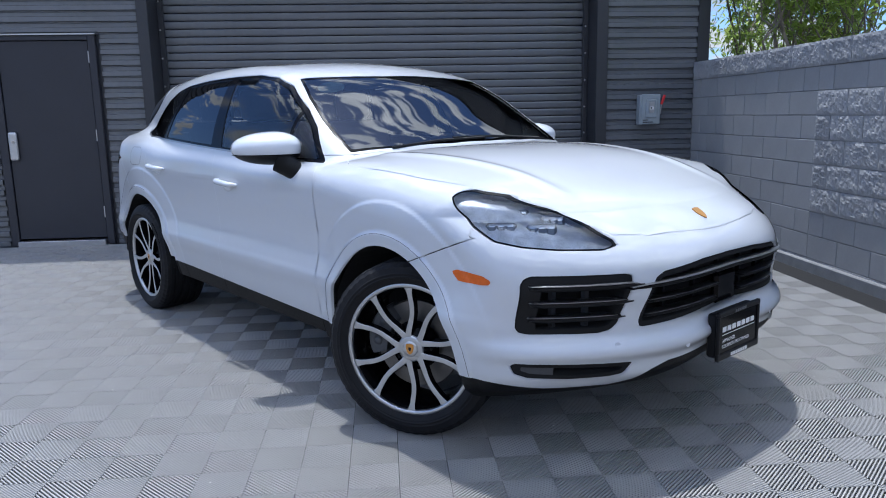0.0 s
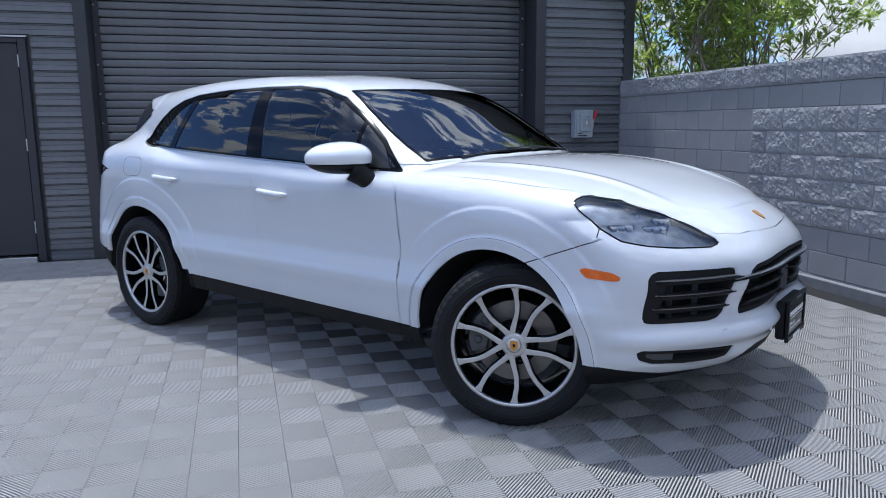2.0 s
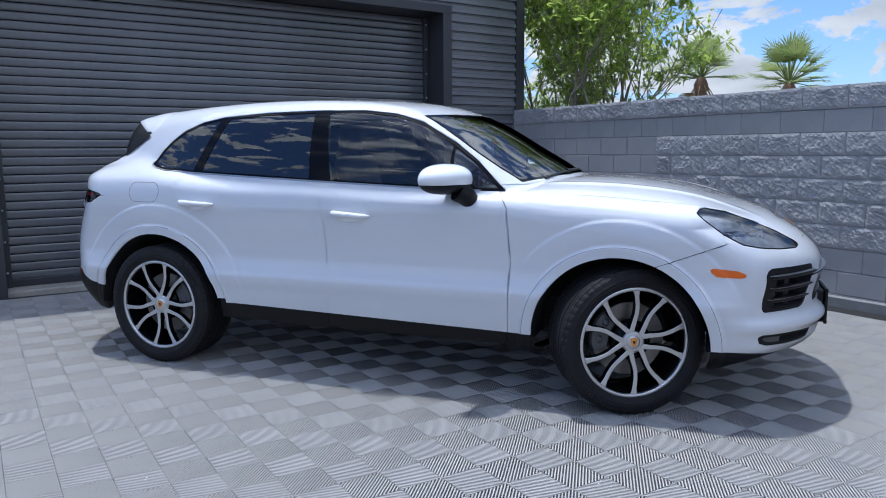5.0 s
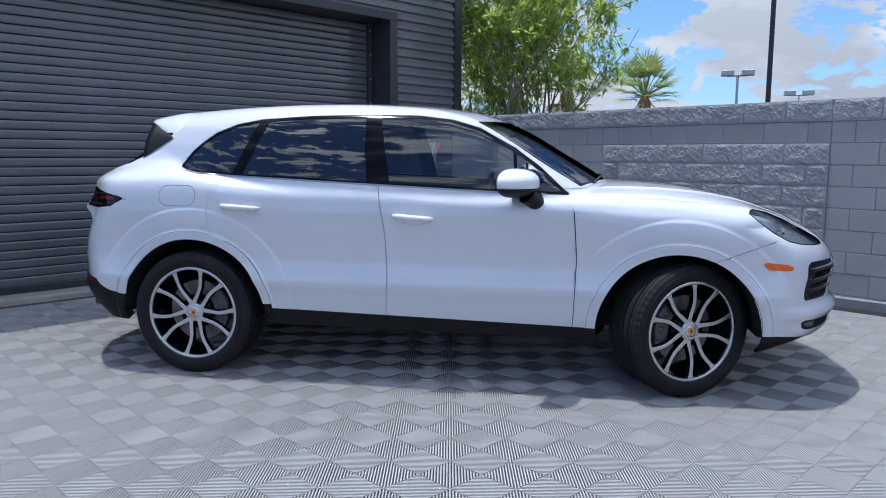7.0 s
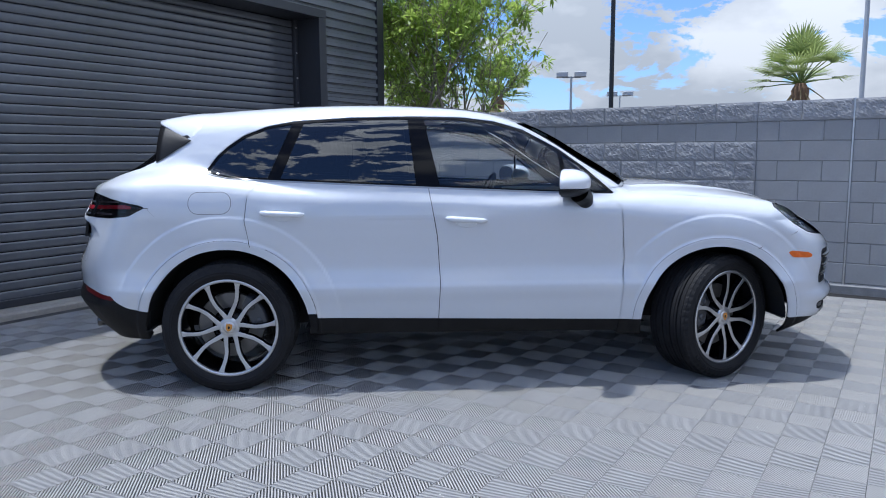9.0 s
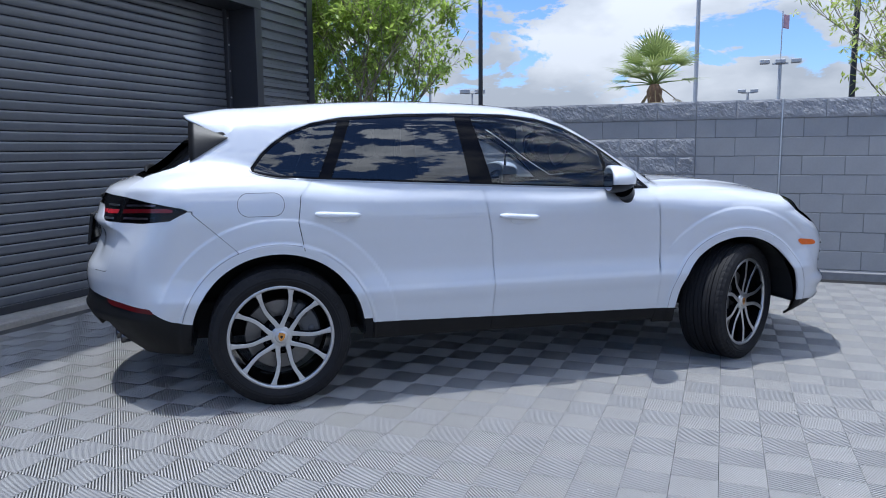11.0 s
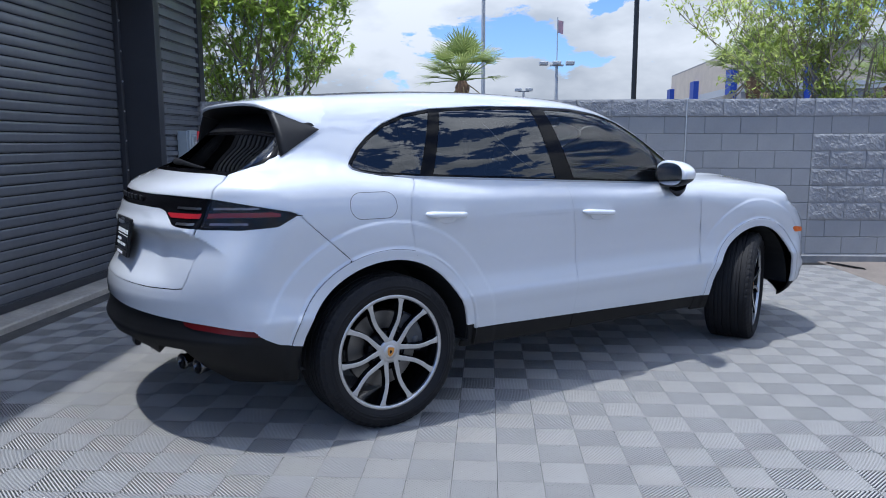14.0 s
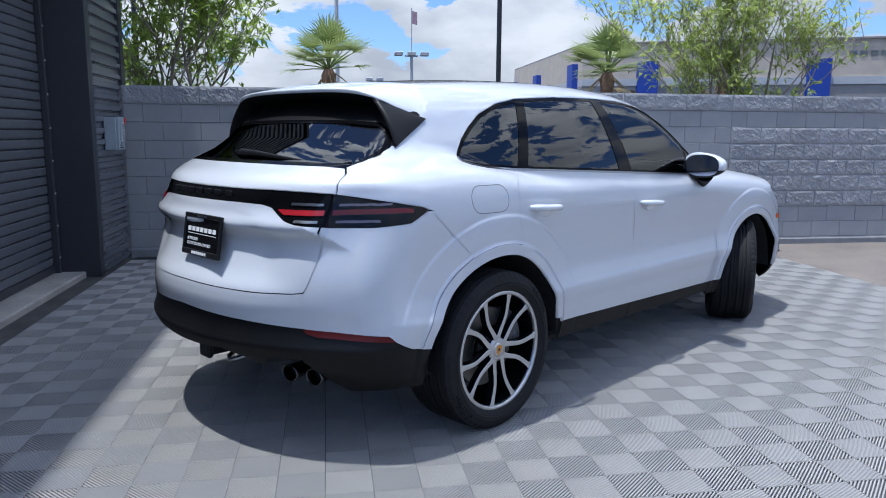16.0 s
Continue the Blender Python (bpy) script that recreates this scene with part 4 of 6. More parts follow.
panel("side_marker", np.where(bx > 3.0, poly_sd(bx, bz, [(3.245, .758), (3.262, .767), (3.37, .756), (3.40, .742), (3.402, .730), (3.37, .727), (3.275, .732)]) - .002, 1.0), M_AMBER, car, "amber side marker lamp", off=.004, lip=.01)


def seam(name, f, mask, width, material, label="", off=.0007, sides="RL"):
    """A narrow ribbon on the body along f = 0 where mask < 0."""
    V, N, T = BASE
    mask = flat(mask)
    ft, mt = f[T], mask[T]
    ok = (ft.min(1) < 0) & (ft.max(1) >= 0) & (mt.max(1) < 0)
    vs, fs = [], []
    for tri in T[ok]:
        pts = []
        for i, j in ((tri[0], tri[1]), (tri[1], tri[2]), (tri[2], tri[0])):
            if (f[i] < 0) != (f[j] < 0):
                t = f[i] / (f[i] - f[j])
                pts.append((V[i] * (1 - t) + V[j] * t, N[i] * (1 - t) + N[j] * t))
        (p, n), (q, k) = pts
        d = q - p
        ln = np.linalg.norm(d)
        if ln < 1e-6:
            continue
        w = np.cross(d / ln, n) * width / 2
        ext = d / ln * .0006
        b = len(vs)
        vs += [p - w + n * off - ext, p + w + n * off - ext, q + w + k * off + ext, q - w + k * off + ext]
        c = np.cross(vs[b + 1] - vs[b], vs[b + 2] - vs[b])
        fs.append((b, b + 1, b + 2, b + 3) if c @ n > 0 else (b + 3, b + 2, b + 1, b))
    for sd in sides:
        m = 1 if sd == "R" else -1
        link(name, [(v[0], v[1] * m, v[2]) for v in vs], fs if m == 1 else [t[::-1] for t in fs], material, car, label)


M_SEAM = mat("seam_shadow_gap", (.12, .12, .125), rough=.8)
flap = poly_sd(bx, bz, [(-.132, 1.071), (-.008, 1.071), (-.008, 1.081), (-.132, 1.081)]) - .055
seam("belt_moulding", dlo, mx([np.where(bz < 1.262 - .05 * step(0, 1, bx) - .05 * step(1, 2.2, bx), -1.0, 1.0), .5 - ba, bx - 2.10]), .010, M_SATIN, "dark satin belt moulding", .003)
seam("fuel_flap_joint", flap, .5 - ba, .003, M_SEAM, "fuel flap joint", sides="R")
seam("arch_lip_joint", archF_out, mx([SILL - bz, .5 - ba, 2.28 - bx]), .0022, M_SEAM, "joint of the front arch lip")
seam("arch_lip_joint", archR_out, mx([BUMP_LOW - bz, .5 - ba, bx - .6, np.where(bx > .14, 1.0, -1.0)]), .0022, M_SEAM, "joint of the rear arch lip")


def cpart(name, vs, fs, m, label="", parent=None, smooth=True):
    return link(name, vs, fs, m, parent or car, label, smooth)


# ---- wheels ----
def build_wheel(radius, width, name="wheel"):
    """Wheel with its axle along y; the outer face looks to -y."""
    w = new(name)
    hw = width / 2
    rr = .279
    # tyre: side wall, shoulder, five ribs with grooves between
    prof = [(rr - .012, hw * .78), (rr - .004, hw * .86), (rr + .004, hw * .90), (rr + .022, hw * .97), (rr + .045, hw * 1.0), (radius - .045, hw * .985), (radius - .022, hw * .94), (radius - .010, hw * .86)]
    tread = []
    edge = hw * .84
    for gpos in (-.84, -.60, -.42, -.21, 0, .21, .42, .60, .84):
        c = gpos * edge
        if gpos not in (-.60, -.21, .21, .60):
            tread += [(radius - .001, c - .0022), (radius - .004, c - .0015), (radius - .004, c + .0015), (radius - .001, c + .0022)]
            continue
        tread += [(radius - .0005 * abs(gpos), c - .006), (radius - .0085, c - .0045), (radius - .0085, c + .0045), (radius - .0005 * abs(gpos), c + .006)]
    full = [(r, -y) for r, y in prof] + [(radius - .004, -edge)] + tread + [(radius - .004, edge)] + [(r, y) for r, y in reversed(prof)]
    n = 168
    vs, fs = lathe(full, n)
    k = len(full)
    sh = (len(prof) - 2, len(prof) - 1, len(prof), k - len(prof) - 1, k - len(prof), k - len(prof) + 1)
    for i in range(n):
        if i % 3 == 0:
            for j in sh:
                x, y, z = vs[i * k + j]
                sc = 1 - .0035 / radius
                vs[i * k + j] = (x * sc, y, z * sc)
    ty = link("tyre", vs, fs, M_RUBBER, w, "black road tyre", smooth=False)
    # raised side-wall ring and bead line
    vs, fs = lathe([(rr + .026, -hw * .985), (rr + .029, -hw * 1.012), (rr + .033, -hw * 1.012), (rr + .036, -hw * 1.0)], 96)
    link("sidewall_rib", vs, fs, M_RUBBER, ty, smooth=True)
    # raised lettering left as plain bars, twice round the side wall
    rl = (rr + radius) / 2 + .008
    for base in (62, 242):
        for i in range(9):
            t = math.radians(base - i * 3.1)
            ring = []
            for r, da in ((rl - .009, -.9), (rl + .009, -.9), (rl + .009, .9), (rl - .009, .9)):
                q = t + math.radians(da * (.8 + .25 * (i % 3)))
                ring.append((r * math.cos(q), r * math.sin(q)))
            vs = [(x, y, z) for y in (-hw * 1.008, -hw * .97) for x, z in ring]
            link("sidewall_mark", vs, [(0, 1, 2, 3), (0, 4, 5, 1), (1, 5, 6, 2), (2, 6, 7, 3), (3, 7, 4, 0)], M_RUBBER, ty)
    # rim barrel and lip
    fy = -hw * .86
    vs, fs = lathe([(rr - .016, fy + .004), (rr - .020, fy + .03), (rr - .030, fy + .07), (rr - .032, hw * .5), (rr - .012, hw * .85)], 96)
    rim = link("rim", vs, fs, M_GLOSS, w, "gloss black alloy rim", smooth=True)
    vs, fs = lathe([(rr - .018, fy + .012), (rr - .017, fy - .001), (rr - .012, fy - .005), (rr - .002, fy - .005), (rr + .003, fy - .001), (rr + .004, fy + .010)], 120)
    link("rim_lip", vs, fs, M_SILVER, rim, "machined silver rim lip", smooth=True)
    # ten spokes: five forks whose arms part towards the rim
    prof_r = np.linspace(.050, rr - .010, 26)
    ang = herm(prof_r, [.045, .062, .08, .11, .145, .18, .23, .28], [6.5, 10.5, 15.0, 19.8, 22.6, 22.3, 19.9, 18.0])
    wid = herm(prof_r, [.045, .08, .14, .20, .245, .271], [.0145, .0126, .0104, .0108, .0130, .021])
    dep = herm(prof_r, [.045, .10, .18, .27], [.018, .016, .010, .002])
    black_v, black_f = {}, {}
    for sgn in (1, -1):
        top_v, side_v = [], []
        for r, a, h, d in zip(prof_r, ang, wid, dep):
            t = math.radians(a * sgn)
            c, s = math.cos(t), math.sin(t)
            px, pz = r * c, r * s
            tx, tz = -s, c
            yy = fy + d
            top_v += [(px + tx * h, yy, pz + tz * h), (px + tx * h * .84, yy - .0012, pz + tz * h * .84), (px - tx * h * .84, yy - .0012, pz - tz * h * .84), (px - tx * h, yy, pz - tz * h)]
            side_v += [(px + tx * h, yy + .0005, pz + tz * h), (px + tx * h * 1.35, yy + .030, pz + tz * h * 1.35), (px - tx * h * 1.35, yy + .030, pz - tz * h * 1.35), (px - tx * h, yy + .0005, pz - tz * h)]
        m = len(prof_r)
        tf = [(i * 4 + j, i * 4 + j + 1, (i + 1) * 4 + j + 1, (i + 1) * 4 + j) for i in range(m - 1) for j in range(3)]
        for k5 in range(5):
            rot = Matrix.Rotation(math.radians(36 + 72 * k5), 4, "Y")
            sp = link("spoke", [rot @ Vector(v) for v in side_v], tf, M_GLOSS, w, "black spoke body with machined silver face", smooth=False)
            link("spoke_face", [rot @ Vector(v) for v in top_v], tf, M_SILVER, sp, "machined silver spoke face", smooth=False)
    # hub with lug seats
    vs, fs = lathe([(.0, fy + .020), (.050, fy + .022), (.060, fy + .026), (.066, fy + .036), (.098, fy + .048), (.105, fy + .075)], 60)
    hub = link("hub", vs, fs, M_GLOSS, w, "black hub centre", smooth=True)
    vs, fs = lathe([(.0, fy + .0150), (.046, fy + .0155), (.056, fy + .0185), (.058, fy + .030)], 60)
    link("hub_face", vs, fs, M_SILVER, hub, "machined hub ring", smooth=True)
    vs, fs = lathe([(.0, fy + .010), (.026, fy + .011), (.0325, fy + .0135), (.0335, fy + .018)], 40)
    cap = link("centre_cap", vs, fs, M_STEEL, w, "silver centre cap with gold crest", smooth=True)
    crest = [(-.015, .019), (0, .021), (.015, .019), (.016, .002), (.010, -.013), (0, -.021), (-.010, -.013), (-.016, .002)]
    link("crest", [(x * 1.12, fy + .0092, z * 1.12) for x, z in crest], [tuple(range(8))], M_GOLD, cap, "gold shield crest")
    link("crest_field", [(x * .40, fy + .0088, z * .40) for x, z in crest], [tuple(range(8))], M_DARK, cap)
    for k5 in range(5):
        t = math.radians(72 + 72 * k5)
        x, z = .078 * math.cos(t), .078 * math.sin(t)
        vs, fs = lathe([(0, .0), (.008, .0), (.0105, .004), (.0105, .02)], 6)
        link("lug_bolt", [(vx + x, vy + fy + .040, vz + z) for vx, vy, vz in vs], fs, M_DARK, hub, "dark lug bolt")
    # brake
    vs, fs = lathe([(.085, -.03), (.100, -.034), (.185, -.034), (.188, -.030), (.188, -.006), (.185, -.002), (.10, -.002)], 72)
    link("brake_disc", vs, fs, M_DISC, w, "grey iron brake disc", smooth=False)
    return w


def caliper(parent, at, lead):
    """Multi-piston caliper hugging the disc; lead is its angle in the wheel plane."""
    vs, fs = [], []
    n = 14
    for i in range(n + 1):
        t = math.radians(lead - 34 + 68 * i / n)
        taper = .012 * (abs(i / n - .5) * 2) ** 3
        for r, y in ((.120 + taper, -.068), (.205 - taper, -.068), (.214 - taper, -.055), (.214 - taper, .02), (.120, .02)):
            vs.append((at[0] + r * math.cos(t), at[1] + y, at[2] + r * math.sin(t)))
    for i in range(n):
        for j in range(5):
            fs.append((i * 5 + j, i * 5 + (j + 1) % 5, (i + 1) * 5 + (j + 1) % 5, (i + 1) * 5 + j))
    fs += [(4, 3, 2, 1, 0), tuple(n * 5 + j for j in range(5))]
    c = link("brake_caliper", vs, fs, M_CALIPER, parent, "dark grey brake caliper")
    for d in (-16, 16):
        t = math.radians(lead + d)
        v2, f2 = lathe([(0, -.074), (.017, -.074), (.021, -.066)], 16)
        link("piston_boss", [(x + at[0] + .165 * math.cos(t), y + at[1], z + at[2] + .165 * math.sin(t)) for x, y, z in v2], f2, M_CALIPER, c, smooth=True)


STEER = 27.0
wr = build_wheel(.3725, .300)
wr.parent = car
wr.matrix_basis = pose(.006, -.815, .371)
wf = copy_thing(wr, pose(2.848, -.795, .371) @ pose(0, 0, 0, 0, 0, STEER) @ pose(0, -.01, 0, 0, 0, 0))
wl_ = copy_thing(wr, pose(.006, .815, .371, 0, 0, 180))
wl2 = copy_thing(wr, pose(2.848, .795, .371, 0, 0, 180 + STEER))
wr.matrix_basis = pose(.006, -.815, .371) @ pose(0, 0, 0, 0, 12, 0)
caliper(wr, (0, -.01, 0), 26 + 12)
caliper(wf, (0, -.01, 0), 160)

# wheel houses
for (cx, cz, r), sgn in ((ARCH_F, -1), (ARCH_F, 1), (ARCH_R, -1), (ARCH_R, 1)):
    vs, fs = [], []
    n = 28
    for i in range(n + 1):
        t = math.radians(-20 + 220 * i / n)
        x, z = cx + (r + .006) * math.cos(t), cz + (r + .006) * math.sin(t)
        vs += [(x, sgn * .93, max(z, .36)), (x, sgn * .52, max(z, .36))]
    for i in range(n):
        fs.append((2 * i, 2 * i + 1, 2 * i + 3, 2 * i + 2))
    fs.append(tuple(2 * i + 1 for i in range(n + 1)))
    link("wheel_arch_liner", vs, fs, M_DARK, car, "black wheel arch liner")
box("underbody", (-.62, -.62, .32), (3.10, .62, .52), M_DARK, car, "black underbody")


# ---- car details ----
def ellipsoid(bm, c, s, u=28, v=16, power=1.0):
    r = bmesh.ops.create_uvsphere(bm, u_segments=u, v_segments=v, radius=1)
    for q in r["verts"]:
        p = q.co
        q.co = Vector([c[i] + s[i] * math.copysign(abs(p[i]) ** power, p[i]) for i in range(3)])
    return r["verts"]


def mirror(sgn):
    m = new("door_mirror")
    m.parent = car
    m["label"] = "white door mirror with black foot"
    cx, cy, cz = 1.918, -.985, 1.172
    bm = bmesh.new()
    ellipsoid(bm, (0, 0, 0), (.100, .150, .079), power=.88)
    for v in bm.verts:
        if v.co.x < -.03:
            v.co.x = -.03 + (v.co.x + .03) * .06
        if v.co.x > 0:
            v.co.x *= 1.4
        v.co.z *= 1.0 + .16 * (v.co.y / .15)
        v.co.x += v.co.y * .30
    top = bm.copy()
    bmesh.ops.bisect_plane(top, geom=top.verts[:] + top.edges[:] + top.faces[:], plane_co=(0, 0, -.026), plane_no=(0, 0, 1), clear_inner=True)
    bmesh.ops.bisect_plane(bm, geom=bm.verts[:] + bm.edges[:] + bm.faces[:], plane_co=(0, 0, -.030), plane_no=(0, 0, 1), clear_outer=True)
    for b in (top, bm):
        bmesh.ops.translate(b, verts=b.verts, vec=(cx, cy, cz))
        if sgn > 0:
            for v in b.verts:
                v.co.y *= -1
            bmesh.ops.reverse_faces(b, faces=b.faces)
    part("mirror_cap", top, M_PAINT, m, "white painted mirror cap", smooth=True)
    low = part("mirror_base", bm, M_BLACK, m, "black lower mirror housing", smooth=True)
    band_bm = bmesh.new()
    ellipsoid(band_bm, (0, 0, 0), (.099, .147, .009), power=.88)
    for v in band_bm.verts:
        if v.co.x < -.03:
            v.co.x = -.03 + (v.co.x + .03) * .06
        v.co.x += v.co.y * .30
        v.co += Vector((cx, cy, cz - .028))
        v.co.y *= -1 if sgn > 0 else 1
    part("indicator_strip", band_bm, M_GLOSS, m, "dark indicator strip", smooth=True)
    k = -1 if sgn < 0 else 1
    vs, fs = tube([(2.00, k * .955, 1.115), (2.035, k * .925, 1.085), (2.045, k * .895, 1.062), (2.045, k * .87, 1.05)], [.058, .052, .050, .052], 14)
    link("mirror_foot", vs, fs, M_BLACK, m, "black mirror foot", smooth=True)
    gv = []
    for i in range(24):
        t = 2 * math.pi * i / 24
        y = .128 * math.copysign(abs(math.cos(t)) ** .8, math.cos(t))
        z = .066 * math.copysign(abs(math.sin(t)) ** .8, math.sin(t))
        gv.append((cx - .0365 + (y * .30), k * -cy + (y if k < 0 else -y), cz + z))
    link("mirror_glass", gv, [tuple(range(24))] if k < 0 else [tuple(reversed(range(24)))], M_CHROME, m, "mirror glass")


mirror(-1)
mirror(1)


def door_handle(x0, x1, z0, z1, y, sgn):
    n = 18
    path, rad = [], []
    for i in range(n + 1):
        t = i / n
        lift = .034 * min(1, (math.sin(math.pi * t)) * 2.6)
        path.append((x0 + (x1 - x0) * t, sgn * (y + lift - .004), z0 + (z1 - z0) * t))
        rad.append(.0145 * (.45 + .55 * min(1, math.sin(math.pi * t) * 3)) + .0025 * (1 - t))
    vs, fs = tube(path, rad, 12)
    h = link("door_handle", vs, fs, M_PAINT, car, "white painted door handle", smooth=True)
    bm = bmesh.new()
    ellipsoid(bm, ((x0 + x1) / 2, sgn * (y + .001), (z0 + z1) / 2 - .020), (.058, .005, .026), 24, 10)
    part("handle_recess", bm, M_PAINT, h, "handle cup", smooth=True)


def flank_y(x, z):
    return float(side_width(np.array([x]), np.array([z]))[0])


for sgn in (-1, 1):
    door_handle(.205, .442, 1.020, 1.008, flank_y(.32, 1.01), sgn)
    door_handle(1.242, 1.474, .978, .963, flank_y(1.36, .97), sgn)

# grille bars
def nose_xs(y, z, off=0.0):
    """Where the nose lies at each height and half width."""
    y, z = np.abs(np.atleast_1d(np.asarray(y, float))), np.atleast_1d(np.asarray(z, float))
    y, z = np.broadcast_arrays(y, z)
    lo, hi = np.full(y.shape, 2.5), np.full(y.shape, 4.2)
    for _ in range(24):
        m = (lo + hi) / 2
        inside = body(m, y, z) < 0
        lo, hi = np.where(inside, m, lo), np.where(inside, hi, m)
    return lo + off


def nose_x(y, z, off=0.0):
    return float(nose_xs(y, z, off)[0])


def grille_bar(y0, y1, z, h, off, m, dz=0.0, name="grille_bar", label="grey satin grille bar"):
    n = 16
    vs, fs = [], []
    ys = np.linspace(y0, y1, n + 1)
    zz_all = z + dz * (np.abs(ys) / .5) ** 2
    for i, (y, zz, x) in enumerate(zip(ys.tolist(), zz_all.tolist(), nose_xs(ys, zz_all, off).tolist())):
        taper = min(1, .35 + 6 * min(i / n, 1 - i / n))
        hh = h * taper
        vs += [(x, y, zz + hh * .3), (x - .010, y, zz + hh), (x - .045, y, zz + hh), (x - .045, y, zz - hh), (x - .010, y, zz - hh), (x, y, zz - hh * .3)]
    for i in range(n):
        for j in range(6):
            fs.append((i * 6 + j, i * 6 + (j + 1) % 6, (i + 1) * 6 + (j + 1) % 6, (i + 1) * 6 + j))
    fs += [tuple(range(6)), tuple(n * 6 + j for j in reversed(range(6)))]
    return link(name, vs, fs, m, car, label, smooth=False)


grille_bar(-.58, .58, .718, .010, .006, M_BLACK, -.012, label="black cross bar of the grille")
grille_bar(-.57, .57, .728, .0035, .012, M_SATIN, -.012, label="satin grey accent strip")
for sgn in (-1, 1):
    for z in (.655, .602):
        grille_bar(sgn * .495, sgn * .09, z, .008, -.004, M_BLACK, -.010, label="black short grille bar")
        grille_bar(sgn * .485, sgn * .10, z + .009, .0028, -.001, M_SATIN, -.010, label="satin grey accent strip")
    for z, yi in ((.718, .515), (.660, .552), (.605, .573)):
        grille_bar(sgn * .860, sgn * yi, z, .011, .004, M_BLACK, 0.0, "vent_bar", "black air intake fin")
        grille_bar(sgn * .860, sgn * (yi + .03), z + .009, .0045, .007, M_SATIN, 0.0, "vent_strip", "satin grey fin accent")
    for y in (.66, .76):
        x = nose_x(y, .65)
        box("vent_strut", (x - .08, sgn * y - .009, .565), (x - .060, sgn * y + .009, .75), M_CALIPER, car)
for y in (-.36, -.18, 0, .18, .36):
    x = nose_x(y, .66)
    box("grille_strut", (x - .075, y - .007, .565), (x - .06, y + .007, .765), M_BLACK, car)
x = nose_x(0, .66)
box("radar_cover", (x - .05, -.075, .565), (x - .02, .075, .69), M_GLOSS, car, "gloss black radar cover", bevel=.012)

# headlight innards
for sgn in (-1, 1):
    for px, pa, pz, w, h in ((3.393, .859, .905, .050, .017), (3.491, .752, .896, .050, .017), (3.39, .775, .950, .040, .012), (3.49, .690, .925, .038, .011)):
        yaw = sgn * 44
        lamp = box("projector_housing", (-.045, -w - .006, -h - .006), (.0, w + .006, h + .006), M_SATIN, car, "grey projector housing", bevel=.008, m=pose(px - .040, sgn * (pa - .030), pz, 0, 0, yaw))
        for k in (-1, 0, 1):
            box("projector_lens", (-.004, -w * .30, -h), (.006, w * .30, h), M_LENSCORE, lamp, "blue-silver projector lens", bevel=.005, m=pose(px - .040, sgn * (pa - .030), pz, 0, 0, yaw) @ pose(.0, k * w * .66, 0))
    for pts, r in (([(3.22, .835, 1.000), (3.29, .80, 1.000), (3.38, .73, .972), (3.47, .66, .934), (3.57, .585, .885)], .005),
                   ([(3.30, .885, .925), (3.40, .872, .875), (3.48, .795, .864), (3.58, .665, .857)], .005),
                   ([(3.27, .84, .975), (3.36, .79, .945), (3.46, .715, .915), (3.56, .62, .878)], .004)):
        vs, fs = tube([(x - .030, sgn * (a - .022), z - .004) for x, a, z in pts], [r * .7, r, r, r] + [r * .7] * (len(pts) - 4), 8)
        link("light_guide", vs, fs, M_LENSCORE, car, "clear light guide", smooth=True)


# wipers
def wiper(pts, r, label):
    vs, fs = tube(pts, r, 8)
    return link("wiper", vs, fs, M_BLACK, car, label, smooth=True)


def on_screen(x, y, up=.014):
    return (x, y, float(top_glass(np.array([x]), np.array([abs(y)]))[0]) + up)


wiper([on_screen(2.375, -.56, .010), on_screen(2.425, -.30, .010), on_screen(2.452, -.02, .010)], .007, "black front wiper arm and blade")
wiper([on_screen(2.43, -.22, .012), on_screen(2.448, .05, .012), on_screen(2.40, .46, .012)], .007, "black front wiper arm and blade")


def on_tail(y, z, out=.012):
    return (float(rear_glass(np.array([abs(y)]), np.array([z]))[0]) - out, y, z)


rw = wiper([on_tail(.15, 1.262, .02), on_tail(.08, 1.266, .035), on_tail(-.05, 1.264, .036), on_tail(-.20, 1.254, .030), on_tail(-.44, 1.232, .018)], [.010, .018, .015, .010, .006], "black rear wiper arm")

# roof spoiler with its side blades
def roof_z(x, a):
    """Height of the roof and its shoulder, carried on behind the rear window's cut."""
    lo, hi = 1.10, 1.80
    for _ in range(30):
        z = (lo + hi) / 2
        f = smax((a - glass_width(x, z)) * .95, z - top_glass(x, a), .11)
        lo, hi = (z, hi) if f < 0 else (lo, z)
    return float(lo)


